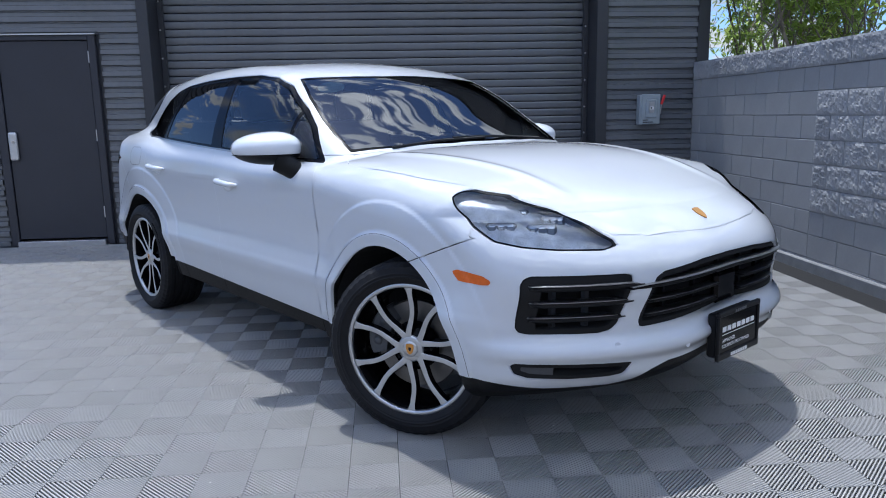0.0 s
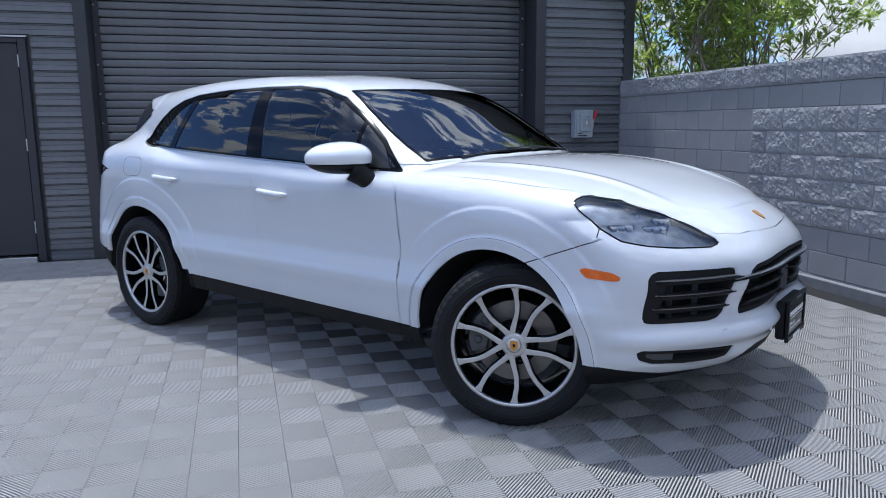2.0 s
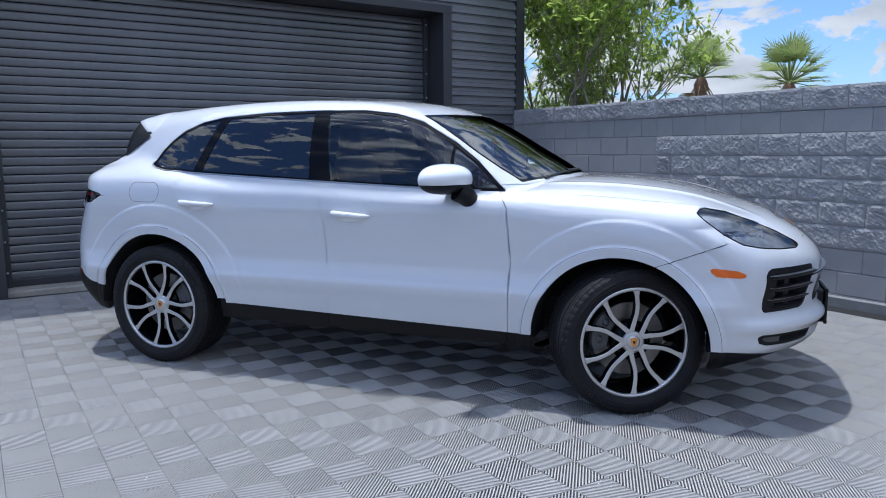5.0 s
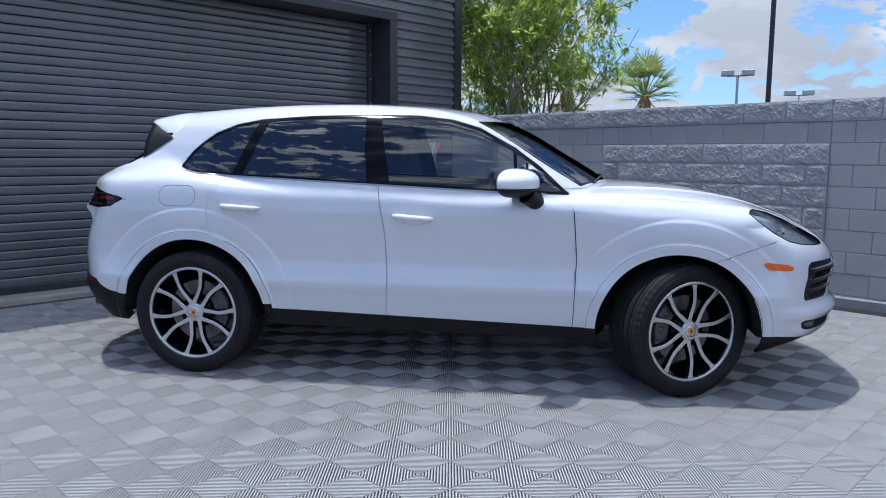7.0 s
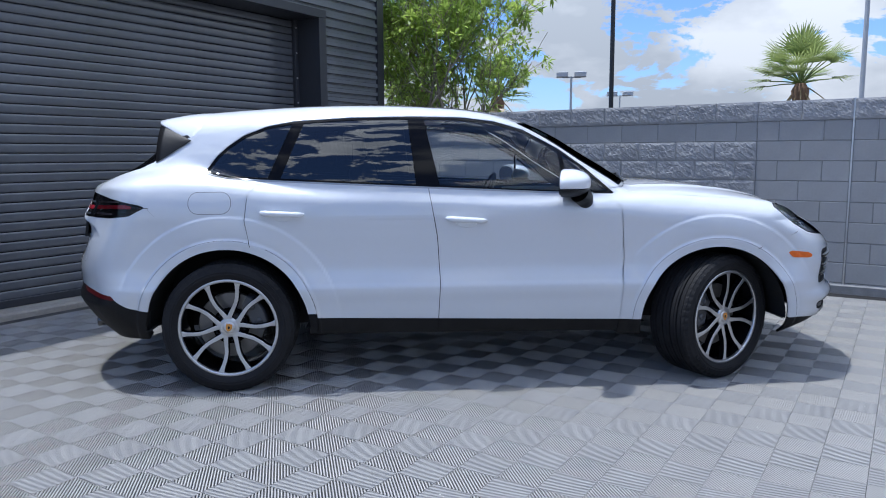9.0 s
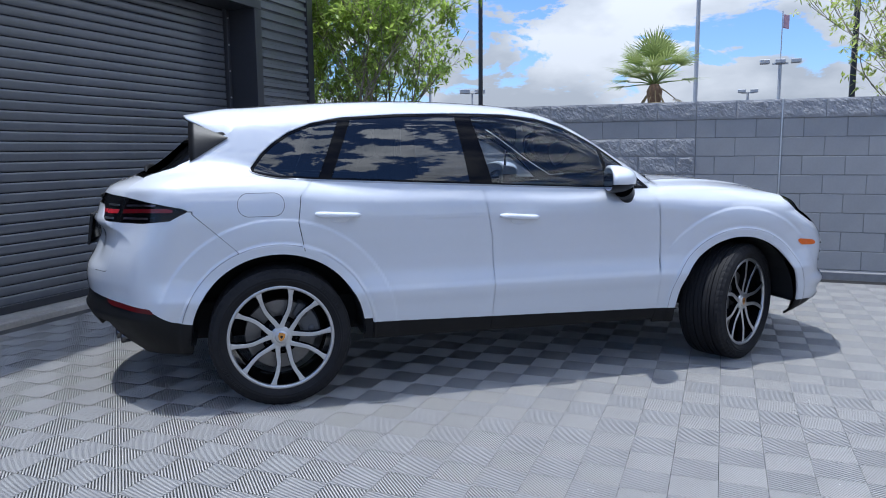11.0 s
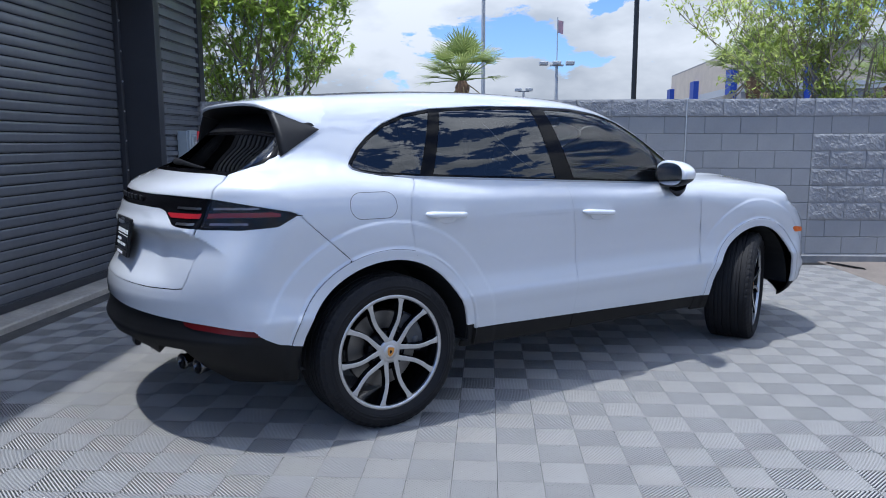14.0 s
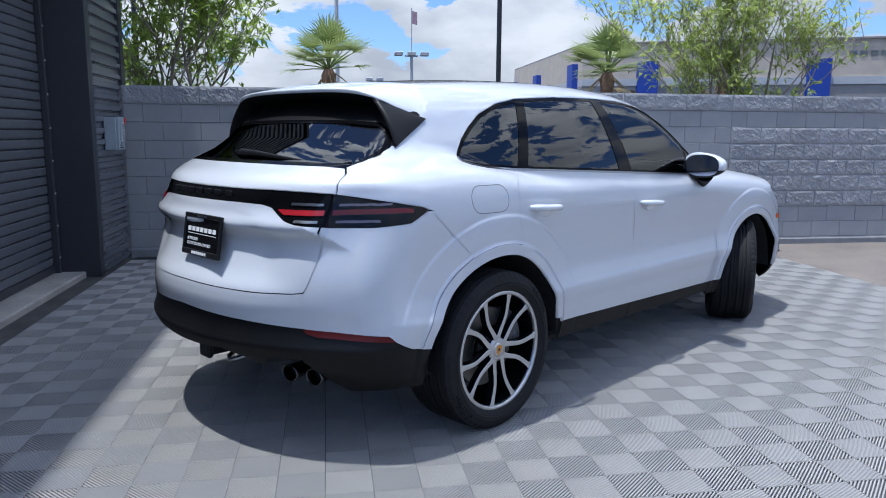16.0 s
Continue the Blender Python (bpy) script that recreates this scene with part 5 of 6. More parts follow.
def spoiler():
    """White blade over the rear window; its ends fold down to the body side along a black fin."""
    half = [0, .12, .24, .34, .42, .48, .53, .565, .60, .632, .655]
    edge_x = [-.480, -.478, -.472, -.464, -.454, -.444, -.428, -.385, -.330, -.272, -.228]
    edge_z = [1.562, 1.562, 1.561, 1.558, 1.553, 1.545, 1.530, 1.508, 1.480, 1.452, 1.430]
    lead_x = [-.14, -.14, -.14, -.14, -.14, -.142, -.145, -.148, -.152, -.165, -.20]
    ids = [(-1, i) for i in range(len(half) - 1, 0, -1)] + [(1, i) for i in range(len(half))]
    k, top = 8, []
    for sgn, i in ids:
        a, row = half[i], []
        for t in np.linspace(0, 1, k):
            x = lead_x[i] + (edge_x[i] - lead_x[i]) * float(t)
            zt = roof_z(x, a) + .006 * min(1, 3 * float(t))
            ze = edge_z[i] - (roof_z(edge_x[i], a) + .006)
            row.append((x, sgn * a, zt + ze * float(t) ** 2))
        x, _, z = row[-1]
        w = 1.0 if a < .5 else max(.25, 1 - (a - .5) / .12)
        row += [(x - .004 * w, sgn * a, z - .006), (x + .003, sgn * a, z - .016 * w - .002), (x + .05 * w, sgn * (a - .01), z - .030 * w - .003), (x + .17 * w, sgn * (a - .03), z - .07 * w - .004)]
        top += row
    w, n = k + 4, len(ids) - 1
    wide = [max(half[ids[i][1]], half[ids[i + 1][1]]) for i in range(n)]
    fs = [(i * w + j, i * w + j + 1, (i + 1) * w + j + 1, (i + 1) * w + j) for i in range(n) for j in range(w - 3) if j < k or wide[i] < .57]
    link("roof_spoiler", top, fs, M_PAINT, car, "white roof spoiler", smooth=True)
    fs = [(i * w + j, i * w + j + 1, (i + 1) * w + j + 1, (i + 1) * w + j) for i in range(n) for j in range(w - 3, w - 1) if wide[i] < .57]
    link("spoiler_underside", top, fs, M_BLACK, car, "black spoiler underside")
    tip, mid, low, fore = Vector((-.426, .536, 1.517)), Vector((-.427, .652, 1.428)), Vector((-.420, .692, 1.297)), Vector((-.218, .676, 1.424))
    for sgn in (-1, 1):
        vs, fs, m, q = [], [], 10, 6
        for i in range(m + 1):
            r = i / m
            p = tip * (1 - r) ** 2 + mid * 2 * r * (1 - r) + low * r * r
            line = [p + Vector((.09, -.05, -.01)), p + Vector((.012, -.012, 0))] + [p.lerp(fore, j / q * .995) for j in range(q + 1)]
            vs += [(c.x, sgn * c.y, c.z) for c in line]
        w2 = q + 3
        fs = [(i * w2 + j, i * w2 + j + 1, (i + 1) * w2 + j + 1, (i + 1) * w2 + j) for i in range(m) for j in range(w2 - 1)]
        link("spoiler_blade", vs, fs, M_BLACK, car, "satin black blade beside the rear window", smooth=True)


spoiler()

# number plate panels: dealer cards with readable words, names left as plain shapes
def words(name, text, size, m, parent, mw):
    cu = bpy.data.curves.new(name, "FONT")
    cu.body, cu.size, cu.extrude, cu.align_x, cu.align_y = text, size, .0004, "LEFT", "CENTER"
    tmp = bpy.data.objects.new(name, cu)
    me = bpy.data.meshes.new_from_object(tmp)
    bpy.data.objects.remove(tmp)
    me.materials.append(m)
    ob = new(name, me)
    ob.parent = parent
    ob.matrix_local = mw
    return ob


def plate_panel(at, back):
    """Local frame of the card: x to the right, z up, facing -y."""
    p = new("number_plate")
    p.parent = car
    p["label"] = "black dealer card in a black plate frame"
    p.matrix_local = at
    box("plate_card", (-.150, -.004, -.076), (.150, .004, .076), M_GLOSS, p, "black printed dealer card")
    bm = bmesh.new()
    for lo, hi in (((-.163, -.010, .076), (.163, .006, .096)), ((-.163, -.010, -.096), (.163, .006, -.070)), ((-.163, -.0095, -.071), (-.149, .0055, .077)), ((.149, -.0095, -.071), (.163, .0055, .077))):
        add_box(bm, lo, hi, .003)
    part("plate_frame", bm, M_BLACK, p, "black plastic plate frame")
    fx = pose(0, -.0055, 0, 90)
    words("print", "APPROVED", .020, M_WHITE, p, pose(-.128, -.0052, -.022, 90))
    words("print", "CERTIFIED PRE-OWNED", .020, M_WHITE, p, pose(-.128, -.0052, -.044, 90))
    box("print_line", (-.128, -.0055, .002), (.128, -.0045, .0045), M_WHITE, p)
    for i in range(7):
        box("print_shape", (-.128 + i * .037, -.0055, .014), (-.128 + i * .037 + .028, -.0045, .034), M_WHITE, p)
    for i in range(6):
        box("print_shape", (-.045 + i * .015, -.0115, .081), (-.045 + i * .015 + .010, -.0102, .091), M_SATIN, p)
    for i in range(7):
        box("print_shape", (-.066 + i * .019, -.0115, -.090), (-.066 + i * .019 + .014, -.0102, -.077), M_WHITE, p)
    return p


plate_panel(pose(-1.004, -.098, .918, -9, 0, -90) @ Matrix.Diagonal((.97, 1, .95, 1)), True)
front_plate = plate_panel(pose(3.846, -.008, .465, 0, 0, 90), False)
box("plate_bracket", (-.150, .006, -.09), (.150, .050, .085), M_BLACK, front_plate, "black plate bracket", bevel=.008)

# hood crest
cr = [(-.022, .030), (0, .034), (.022, .030), (.024, .004), (.015, -.020), (0, -.034), (-.015, -.020), (-.024, .004)]


def hood_z(x):
    """Height of the hood on the centre line."""
    lo, hi = .70, 1.3
    for _ in range(30):
        z = (lo + hi) / 2
        lo, hi = (z, hi) if body(np.array([x]), np.array([0.0]), np.array([z]))[0] < 0 else (lo, z)
    return lo


zc = hood_z(3.66)
slope = math.atan2(hood_z(3.635) - hood_z(3.685), .05)
bm = bmesh.new()
for _ in cr:
    bm.verts.new((0, 0, 0))
bm.verts.ensure_lookup_table()
for v, (p, q) in zip(bm.verts, cr):
    v.co = Vector((-q * math.cos(slope), p, q * math.sin(slope)))
fc = bm.faces.new(bm.verts)
ext = bmesh.ops.extrude_face_region(bm, geom=[fc])
bmesh.ops.translate(bm, verts=[v for v in ext["geom"] if isinstance(v, bmesh.types.BMVert)], vec=(.003 * math.sin(slope), 0, .003 * math.cos(slope)))
bmesh.ops.translate(bm, verts=bm.verts, vec=(3.66, 0, zc + .0012))
bmesh.ops.recalc_face_normals(bm, faces=bm.faces)
part("hood_crest", bm, M_GOLD, car, "small gold shield crest")

# raised letter shapes on the tail bar
for i in range(7):
    y = .26 - i * .078
    lo, hi = -1.4, -.4
    for _ in range(30):
        m_ = (lo + hi) / 2
        if body(np.array([m_]), np.array([abs(y)]), np.array([1.104]))[0] < 0:
            hi = m_
        else:
            lo = m_
    box("tail_letter_shape", (hi - .003, y - .028, 1.092), (hi + .006, y + .028, 1.116), M_BLACK, car, "dark raised letter shape", bevel=.003)

# exhaust tips and tow hitch
for sgn in (-1, 1):
    for y in (.52, .635):
        vs, fs = lathe([(.030, .10), (.036, .02), (.040, .0), (.037, -.004), (.034, .0), (.033, .09)], 28)
        R = pose(-.860 + .35 * (y - .52), sgn * y, .366, 0, 0, -90 + sgn * -12) @ Matrix.Diagonal((1.12, 1, .92, 1))
        link("exhaust_tip", [R @ Vector(v) for v in vs], fs, M_TIP, car, "dark chrome exhaust tip", smooth=True)
        vs, fs = lathe([(.0, .05), (.034, .05)], 20)
        link("exhaust_bore", [R @ Vector(v) for v in vs], fs, M_DARK, car)
bm = bmesh.new()
add_box(bm, (-.95, -.032, .352), (-.70, .032, .408), .006)
part("tow_hitch", bm, M_BLACK, car, "black square tow hitch receiver")
box("hitch_plug", (-.975, -.042, .342), (-.945, .042, .418), M_BLACK, car, "black hitch cover", bevel=.008)
vs, fs = tube([(-.80, -.03, .37), (-.90, -.09, .352), (-.91, -.12, .345), (-.89, -.15, .352), (-.80, -.16, .37)], .010, 8)
link("hitch_ring", vs, fs, M_SATIN, car, smooth=True)
# bumper trim: tow eye cover and parking sensor
for sgn in (-1, 1):
    for y, z in ((.33, .47), (.62, .51)):
        x = nose_x(y, z)
        vs, fs = lathe([(0, 0), (.010, 0), (.0112, .002)], 20)
        R = pose(x + .001, sgn * y, z, 0, 0, 90 + sgn * (14 if y < .5 else 30))
        link("parking_sensor", [R @ Vector(v) for v in vs], fs, M_PAINT, car, smooth=False)

# cabin
cab = M_CABIN
box("cabin_floor", (-.6, -.50, .33), (2.3, .50, .40), cab, car)
box("dashboard", (1.78, -.78, .80), (2.28, .78, 1.085), M_DASH, car, "grey-beige dashboard", bevel=.06, seg=3)
box("centre_console", (.9, -.13, .4), (1.9, .13, .82), cab, car, "dark centre console", bevel=.03)
box("parcel_shelf", (-.62, -.75, 1.02), (-.1, .75, 1.06), cab, car, "dark luggage cover")
box("headliner", (-.1, -.50, 1.555), (1.3, .50, 1.57), M_LEATHER, car, "pale headliner")


def seat(x, y, w, name="front_seat"):
    s = new(name)
    s.parent = car
    s["label"] = "beige leather seat"
    box("seat_cushion", (x, y - w / 2, .55), (x + .54, y + w / 2, .72), M_LEATHER, s, bevel=.05, seg=3)
    box("backrest", (-.07, -w / 2, 0), (.07, w / 2, .62), M_LEATHER, s, bevel=.055, seg=3, m=pose(x + .02, y, .68, 0, -14, 0))
    box("headrest", (-.05, -.13, 0), (.05, .13, .20), M_LEATHER, s, bevel=.045, seg=3, m=pose(x - .15, y, 1.30, 0, -8, 0))


for y in (-.37, .37):
    seat(.86, y, .50)
    seat(-.02, math.copysign(.26, y), .49, "rear_seat")
vs, fs = lathe([(.185 + .014 * math.cos(t), .014 * math.sin(t)) for t in np.linspace(0, 2 * math.pi, 9)[:-1]], 36, close=True)
R = pose(1.62, .37, 1.02, 0, 0, 90) @ pose(0, 0, 0, 24, 0, 0)
link("steering_wheel", [R @ Vector(v) for v in vs], fs, cab, car, "black steering wheel", smooth=True)
box("steering_boss", (1.62, .30, .97), (1.70, .44, 1.06), cab, car, bevel=.02)
box("inner_mirror", (1.78, -.11, 1.47), (1.81, .11, 1.53), cab, car, "dark interior mirror", bevel=.012)

# stickers on the glass
def screen_sticker(name, cx, cy, rx, ry, m, label):
    pts = [on_screen(cx + rx * math.cos(t), cy + ry * math.sin(t), -.004) for t in np.linspace(0, 2 * math.pi, 33)[:-1]]
    link(name, pts, [tuple(range(32))], m, car, label)


M_STICK = mat("pale_sticker", (.42, .58, .58), rough=.5, vary=.15, scale=30)
screen_sticker("round_sticker", 1.845, -.545, .055, .075, M_STICK, "pale round sticker on the windscreen")
box("seat_belt", (.70, -.585, 1.05), (.705, -.575, 1.40), M_CABIN, car)


# ---- beyond the wall ----
M_BARK = mat("grey_bark", (.26, .22, .17), rough=.9, vary=.35, scale=14, bump=.7, bump_scale=60)
M_PALMBARK = mat("palm_bark", (.20, .12, .07), rough=.95, vary=.4, scale=10, bump=.9, bump_scale=40)
M_POLE = mat("black_pole", (.012, .013, .016), rough=.4)
M_PALE = mat("pale_steel", (.42, .43, .44), rough=.5, vary=.06, scale=4)
M_TAN = mat("tan_block", (.50, .43, .35), rough=.9, vary=.12, scale=.8, bump=.3, bump_scale=6)
M_GREYB = mat("grey_block_band", (.27, .26, .25), rough=.9, vary=.12, scale=.8, bump=.3, bump_scale=6)
M_BLUE = mat("blue_panel", (.010, .045, .30), rough=.5, vary=.1, scale=1)


def leaf_mat(name, a, b, trans=.35):
    m = bpy.data.materials.new(name)
    m.use_nodes = True
    n, l = m.node_tree.nodes, m.node_tree.links
    p = n["Principled BSDF"]
    p.inputs["Roughness"].default_value = .45
    geo = n.new("ShaderNodeNewGeometry")
    mxn = n.new("ShaderNodeMix")
    mxn.data_type = "RGBA"
    mxn.inputs[6].default_value, mxn.inputs[7].default_value = (*a, 1), (*b, 1)
    l.new(geo.outputs["Random Per Island"], mxn.inputs[0])
    l.new(mxn.outputs[2], p.inputs["Base Color"])
    tr = n.new("ShaderNodeBsdfTranslucent")
    l.new(mxn.outputs[2], tr.inputs[0])
    ms = n.new("ShaderNodeMixShader")
    ms.inputs[0].default_value = trans
    l.new(p.outputs[0], ms.inputs[1])
    l.new(tr.outputs[0], ms.inputs[2])
    l.new(ms.outputs[0], n["Material Output"].inputs[0])
    return m


M_LEAF = leaf_mat("leaf_green", (.23, .34, .06), (.56, .68, .17), .55)
M_LEAF2 = leaf_mat("leaf_yellow_green", (.28, .36, .08), (.58, .64, .20), .55)
M_FROND = leaf_mat("palm_green", (.20, .27, .08), (.34, .40, .14), .4)
M_DRY = leaf_mat("dry_frond", (.26, .19, .09), (.36, .27, .13), .2)


def tree(name, at, trunks, height, spread, leaves, m, seed, label, leaf=.085, shape=1.0):
    """Several leaning stems, limbs that fork twice, and leaves in loose sprays along the twigs."""
    rng = random.Random(seed)
    t = new(name)
    t.location = at
    tagged(t, label, "tree")
    bv, bf = [], []
    twigs = []

    def branch(p, d, ln, r, depth):
        pts, rad = [p], [r]
        n = 5
        q, dd = p.copy(), d.copy()
        for i in range(n):
            dd = (dd + Vector((rng.uniform(-.22, .22), rng.uniform(-.22, .22), rng.uniform(-.02, .16)))).normalized()
            if q.x + at[0] < 4.1:
                dd.x = abs(dd.x) * .6
            q = q + dd * ln / n
            pts.append(q.copy())
            rad.append(max(.004, r * (1 - .62 * (i + 1) / n)))
        v, f = tube(pts, rad, 6 if depth else 9, cap=False)
        b = len(bv)
        bv.extend(v)
        bf.extend(tuple(c + b for c in x) for x in f)
        if depth >= 2:
            twigs.append((pts, depth))
        if depth < 3:
            for k in range(5 if depth == 0 else 4):
                i = rng.randrange(2, n + 1)
                az = rng.uniform(0, 2 * math.pi)
                out = Vector((math.cos(az), math.sin(az), rng.uniform(.1, .9))).normalized()
                nd = (dd * .5 + out * .8).normalized()
                branch(pts[i], nd, ln * rng.uniform(.45, .68), rad[i] * .7, depth + 1)

    for k in range(trunks):
        az = 2 * math.pi * k / trunks + rng.uniform(-.5, .5)
        d = Vector((math.cos(az) * spread, math.sin(az) * spread, 1)).normalized()
        branch(Vector((rng.uniform(-.12, .12), rng.uniform(-.12, .12), 0)), d, height * rng.uniform(.55, .7), .034 * shape, 0)
    link("trunk", bv, bf, M_BARK, t, "pale grey stems and limbs", smooth=True)
    lv, lf = [], []
    per = max(1, leaves // max(1, len(twigs)))
    for pts, depth in twigs:
        for _ in range(max(1, per // 6)):
            i = rng.randrange(1, len(pts))
            hub = pts[i - 1].lerp(pts[i], rng.random()) + Vector((rng.gauss(0, .075), rng.gauss(0, .075), rng.gauss(0, .06)))
            lead = Vector((rng.uniform(-1, 1), rng.uniform(-1, 1), rng.uniform(-.3, 1.0))).normalized()
            for _ in range(6):
                d = (lead * .55 + Vector((rng.gauss(0, .6), rng.gauss(0, .6), rng.gauss(0, .5)))).normalized()
                sd = d.cross(Vector((rng.uniform(-.4, .4), rng.uniform(-.4, .4), 1))).normalized()
                ln = leaf * rng.uniform(.7, 1.3)
                w = ln * .16
                c = hub + d * .008
                if c.x + at[0] < 3.85:
                    continue
                b = len(lv)
                nrm = d.cross(sd)
                tip = c + d * ln - Vector((0, 0, ln * .18))
                lv.extend([c, c + d * ln * .45 + sd * w + nrm * w * .4, tip, c + d * ln * .45 - sd * w + nrm * w * .4])
                lf.extend([(b, b + 1, b + 2), (b, b + 2, b + 3)])
    cr = link("crown", lv, lf, m, t, "loose crown of narrow light green leaves")
    cr["kind"] = "stuff"
    return t


tree("tree", (4.95, 8.0, -.02), 6, 4.4, .36, 21000, M_LEAF, 11, "multi-stem desert willow with narrow leaves behind the wall", .115)
tree("tree", (5.9, 10.3, -.02), 5, 5.2, .38, 19000, M_LEAF, 23, "multi-stem desert willow with narrow leaves behind the wall", .115)
tree("tree", (4.45, .40, -.02), 5, 3.6, .30, 16000, M_LEAF2, 37, "open-crowned young tree with sparse yellow-green leaves", .085)


def palm(at, h, r, seed):
    rng = random.Random(seed)
    p = new("palm_tree")
    p.location = at
    tagged(p, "fan palm with a rough brown trunk and green fronds", "palm tree", "row of palms")
    vs, fs = lathe([(.32, 0), (.27, h * .3), (.26, h * .8), (.33, h * .93), (.18, h)], 14, axis="z")
    link("trunk", vs, fs, M_PALMBARK, p, "shaggy brown palm trunk", smooth=True)
    for kind, n, lo, hi, m in (("frond", 36, -.15, 1.5, M_FROND), ("dry_frond", 9, -1.2, -.6, M_DRY)):
        for k in range(n):
            az = rng.uniform(0, 2 * math.pi)
            el = rng.uniform(lo, hi)
            d = Vector((math.cos(az) * math.cos(el), math.sin(az) * math.cos(el), math.sin(el)))
            side = d.cross(Vector((0, 0, 1))).normalized()
            upv = side.cross(d)
            stem = r * rng.uniform(.35, .55)
            base = Vector((0, 0, h)) + d * .1
            tip = base + d * stem
            v, f = tube([base, base.lerp(tip, .5) + Vector((0, 0, .03)), tip], [.03, .025, .02], 5)
            nb = 17
            for j in range(nb):
                a = (j / (nb - 1) - .5) * 2.7
                ld = (d * math.cos(a) + side * math.sin(a)).normalized()
                ln = r * rng.uniform(.42, .58) * (1 - .28 * abs(a) / 1.35)
                w = .030
                ws_ = upv.cross(ld).normalized() * w
                droop = Vector((0, 0, -ln * rng.uniform(.0, .16)))
                b = len(v)
                v.extend([tip - ws_ * .5, tip + ws_ * .5, tip + ld * ln * .6 + ws_ + upv * .02, tip + ld * ln * .6 - ws_ + upv * .02, tip + ld * ln + droop])
                f.extend([(b, b + 1, b + 2, b + 3), (b + 3, b + 2, b + 4)])
            link(kind, v, f, m, p)
    return p


for k, (at, h) in enumerate((((27.42, 5.93, 0), 4.0), ((25.23, -5.72, 0), 3.9), ((28.6, 19.9, 0), 4.2), ((26.5, 23.0, 0), 4.6), ((27.0, -12.0, 0), 3.8))):
    palm(at, h, 2.25, 50 + k)


def pole(at, h, r0, r1, m, label):
    vs, fs = lathe([(r0, 0), (r0 * .95, h * .4), (r1, h)], 12, axis="z")
    o = link("light_pole", vs, fs, m, None, "", smooth=True)
    o.location = at
    tagged(o, label, "pole")
    return o


pole((28.61, 13.99, 0), 16, .11, .09, M_POLE, "tall slim black light pole")
pole((26.38, -1.26, 0), 16, .11, .09, M_POLE, "tall slim black light pole")
pole((51.7, 5.2, 0), 22, .16, .10, M_PALE, "tall pale galvanised pole")


def lot_lamp(at, h, heads, size, turn=0.0):
    o = new("parking_lot_lamp")
    o.location = at
    tagged(o, "pale parking lot lamp with boxy heads", "street lamp", "parking lot lamps")
    vs, fs = lathe([(.14, 0), (.11, h)], 10, axis="z")
    link("post", vs, fs, M_PALE, o, smooth=True)
    for k in range(heads):
        y = (k - (heads - 1) / 2) * size * (1.55 if heads > 1 else 0)
        hd = box("lamp_head", (-size * .45, y - size * .5, h - .05), (size * .45, y + size * .5, h + size * .38), M_PALE, o, "pale boxy lamp head", bevel=.04)
    if heads > 1:
        box("cross_arm", (-.06, -size * .8, h - .12), (.06, size * .8, h), M_PALE, o)
    o.rotation_euler.z = turn
    return o


lot_lamp((59.0, 28.8, 0), 8.3, 2, 1.05, radians(25))
lamp_flag = lot_lamp((50.0, -.2, 0), 6.95, 3, .62)
lot_lamp((70.9, 1.2, 0), 6.5, 2, .7)
lot_lamp((104.3, 40.0, 0), 10.0, 2, 1.5, radians(25))
vs, fs = tube([(50.0, -.2, 6.9), (50.0, -.2, 10.3)], .035, 6)
fp = link("flag_pole", vs, fs, M_PALE, None)
tagged(fp, "thin pale flag mast on the lamp", "flag pole")
link("flag", [(50.0, -.25, 9.2), (50.0, -.62, 9.1), (50.0, -.62, 10.0), (50.0, -.25, 10.1)], [(0, 1, 2, 3)], mat("faded_flag", (.45, .28, .32), rough=.8, vary=.3, scale=3), fp, "faded red and white flag")

# store on the far side of the lot
store = new("store_building")
tagged(store, "tan and grey block store building with blue panels", "building")
sx0, sy0 = 57.4, -15.97
D = Vector((-9.4, -21.76, 0)).normalized()
IN = Vector((26.9, -.88, 0)).normalized()


def store_block(name, s0, s1, z0, z1, out, m, label=""):
    o0 = Vector((sx0, sy0, 0))
    a, b = o0 + D * s0 - IN * out, o0 + D * s1 - IN * out
    c, d = b + IN * 27, a + IN * 27
    vs = [(p.x, p.y, z) for z in (z0, z1) for p in (a, b, c, d)]
    return link(name, vs, [(3, 2, 1, 0), (4, 5, 6, 7), (0, 1, 5, 4), (1, 2, 6, 5), (2, 3, 7, 6), (3, 0, 4, 7)], m, store, label)


store_block("lower_wall", 0, 90, 0, 5.4, 0, M_GREYB, "grey block lower wall")
store_block("smooth_band", 0, 90, 5.4, 6.0, .12, M_PALE, "pale smooth block band")
store_block("upper_wall", 0, 90, 6.0, 8.9, 0, M_TAN, "tan block upper wall")
store_block("coping", 0, 90, 8.9, 9.05, .2, M_GREYB)
for s in (4.6, 17.9, 38, 52, 66):
    store_block("blue_panel", s, s + 1.6, 0, 7.4, .5, M_BLUE, "deep blue facade panel")
for s in range(6):
    store_block("clerestory_window", 22.2 - 1.2 + s * .75, 22.2 - .7 + s * .75, 7.6, 8.0, .06, M_GLASS, "small high window")


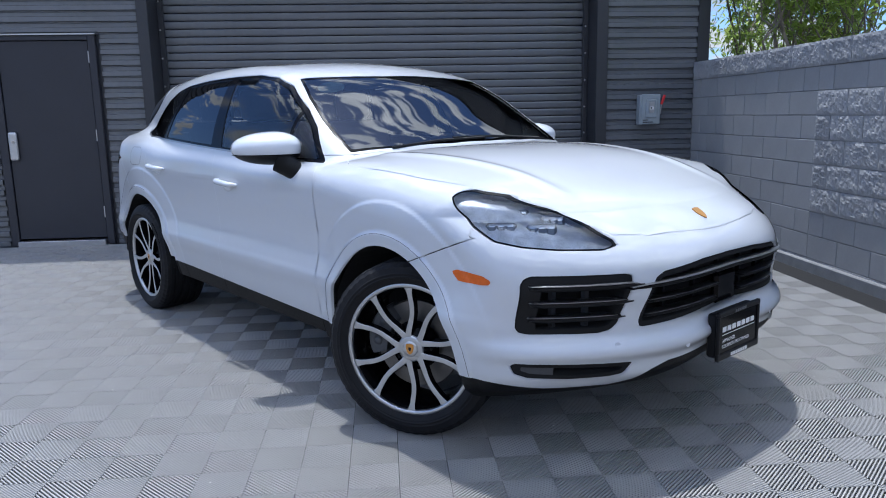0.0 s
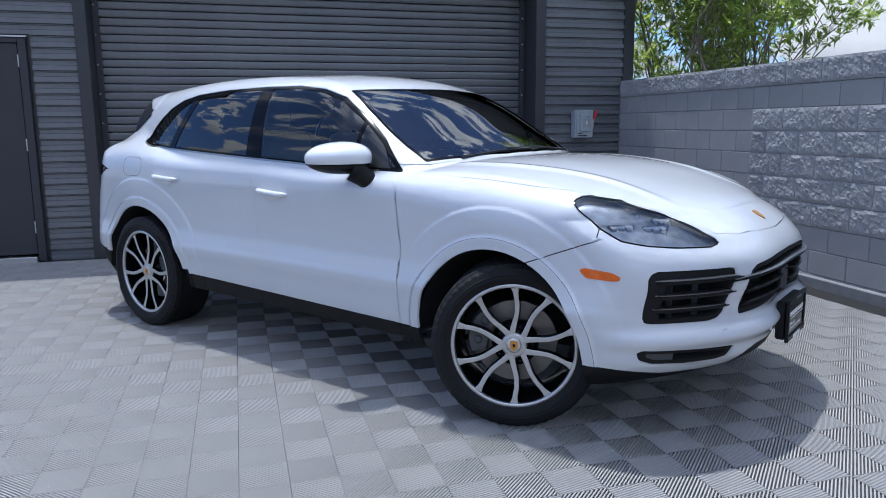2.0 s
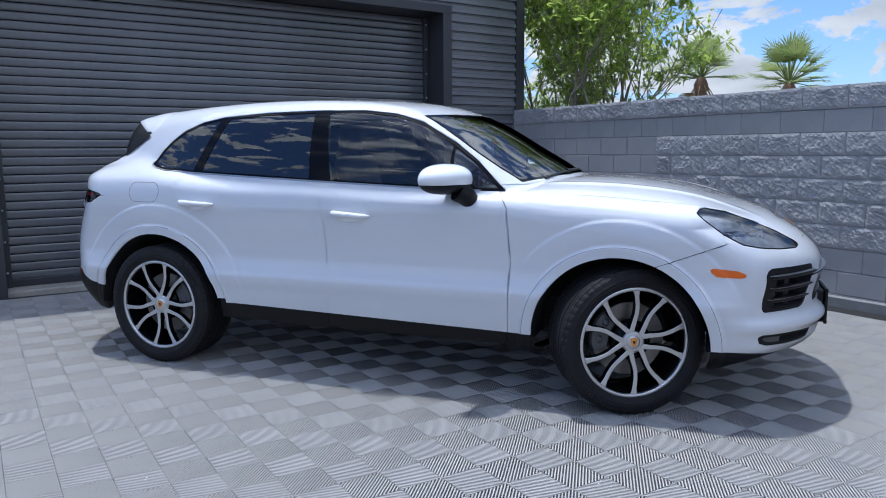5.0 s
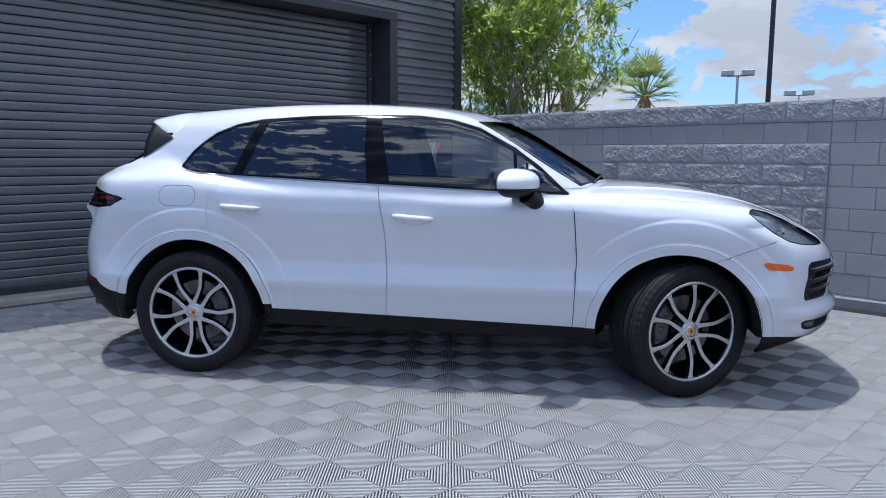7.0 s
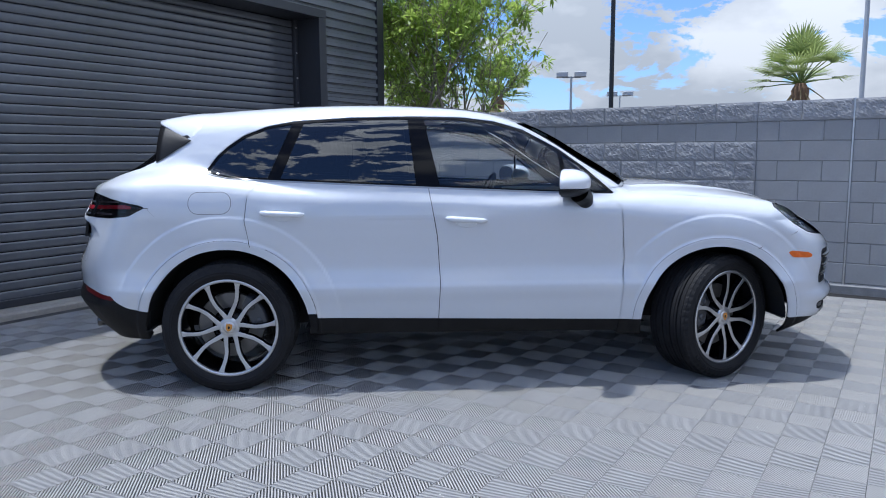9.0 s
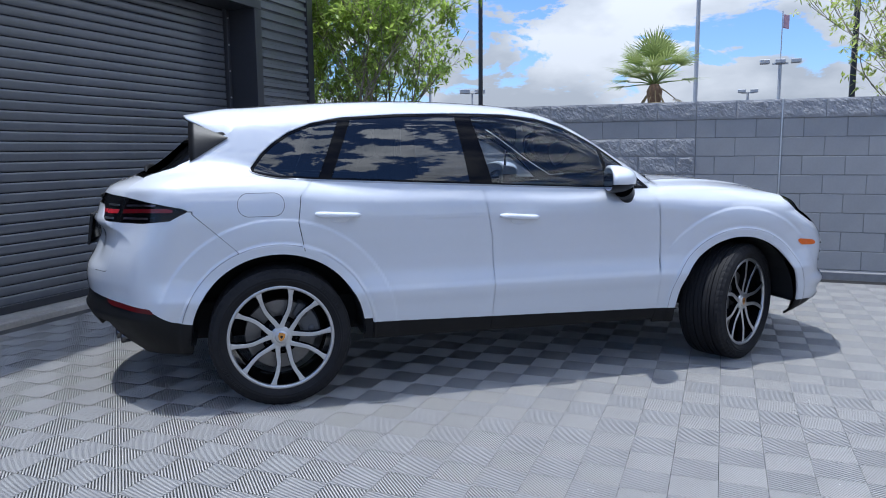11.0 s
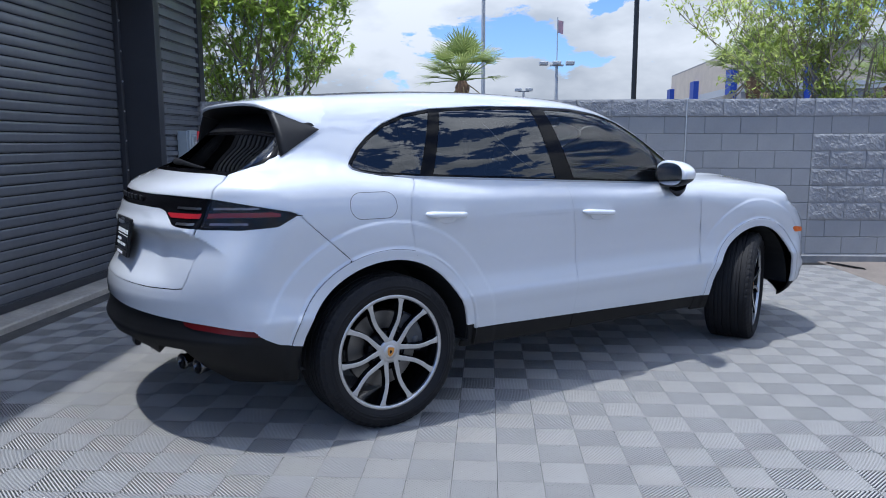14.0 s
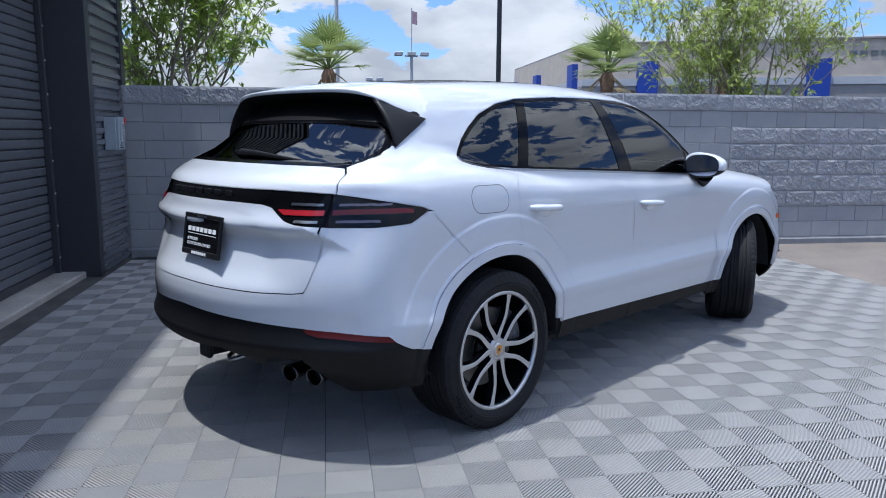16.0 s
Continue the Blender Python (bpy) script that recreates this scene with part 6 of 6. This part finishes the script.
def side_block(name, s0, s1, z1, m, label):
    o0 = Vector((sx0, sy0, 0))
    a, b = o0 + IN * s0, o0 + IN * s1
    c, d = b - D * .5, a - D * .5
    vs = [(p.x, p.y, z) for z in (0, z1) for p in (a, b, c, d)]
    link(name, vs, [(0, 1, 2, 3), (7, 6, 5, 4), (4, 5, 1, 0), (5, 6, 2, 1), (6, 7, 3, 2), (7, 4, 0, 3)], m, store, label)


for s in (1.2, 14, 25.2):
    side_block("blue_panel", s, s + 1.6, 7.4, M_BLUE, "deep blue facade panel")

# loose dark edging strips by the foot of the block wall
for k, (p, q) in enumerate((((3.40, .965), (3.02, .800)), ((3.33, .905), (2.98, .745)))):
    strip_ob = new("edging_strip")
    tagged(strip_ob, "loose dark plastic edging strip lying beside the block wall", "edging strip", "loose edging strips")
    d = Vector((q[0] - p[0], q[1] - p[1], 0))
    m = Matrix.Translation((p[0], p[1], -.003)) @ Matrix.Rotation(math.atan2(d.y, d.x), 4, "Z")
    box("flange", (0, -.020, 0), (d.length, .020, .006), M_BLACK, strip_ob, bevel=.002, m=m)
    box("rib", (.01, -.004, .005), (d.length - .01, .006, .016), M_BLACK, strip_ob, bevel=.002, m=m)


def stone_chips():
    """Pale grit scattered over the tiles."""
    rng = random.Random(91)
    vs, fs = [], []
    for _ in range(900):
        x, y, r = rng.uniform(-4.6, 3.3), rng.uniform(1.1, 7.9), rng.uniform(.0012, .0034)
        b = len(vs)
        for j in range(4):
            t = j * math.pi / 2 + rng.uniform(-.4, .4)
            vs.append((x + r * math.cos(t) * rng.uniform(.7, 1.5), y + r * math.sin(t) * rng.uniform(.7, 1.5), .0002))
        vs.append((x, y, r * rng.uniform(.6, 1.0)))
        fs.extend([(b, b + 1, b + 4), (b + 1, b + 2, b + 4), (b + 2, b + 3, b + 4), (b + 3, b, b + 4)])
    o = link("stone_chips", vs, fs, M_CHIP)
    tagged(o, "tiny pale stone chips scattered on the tiles", "grit", kind="stuff")


stone_chips()
lay_tiles()
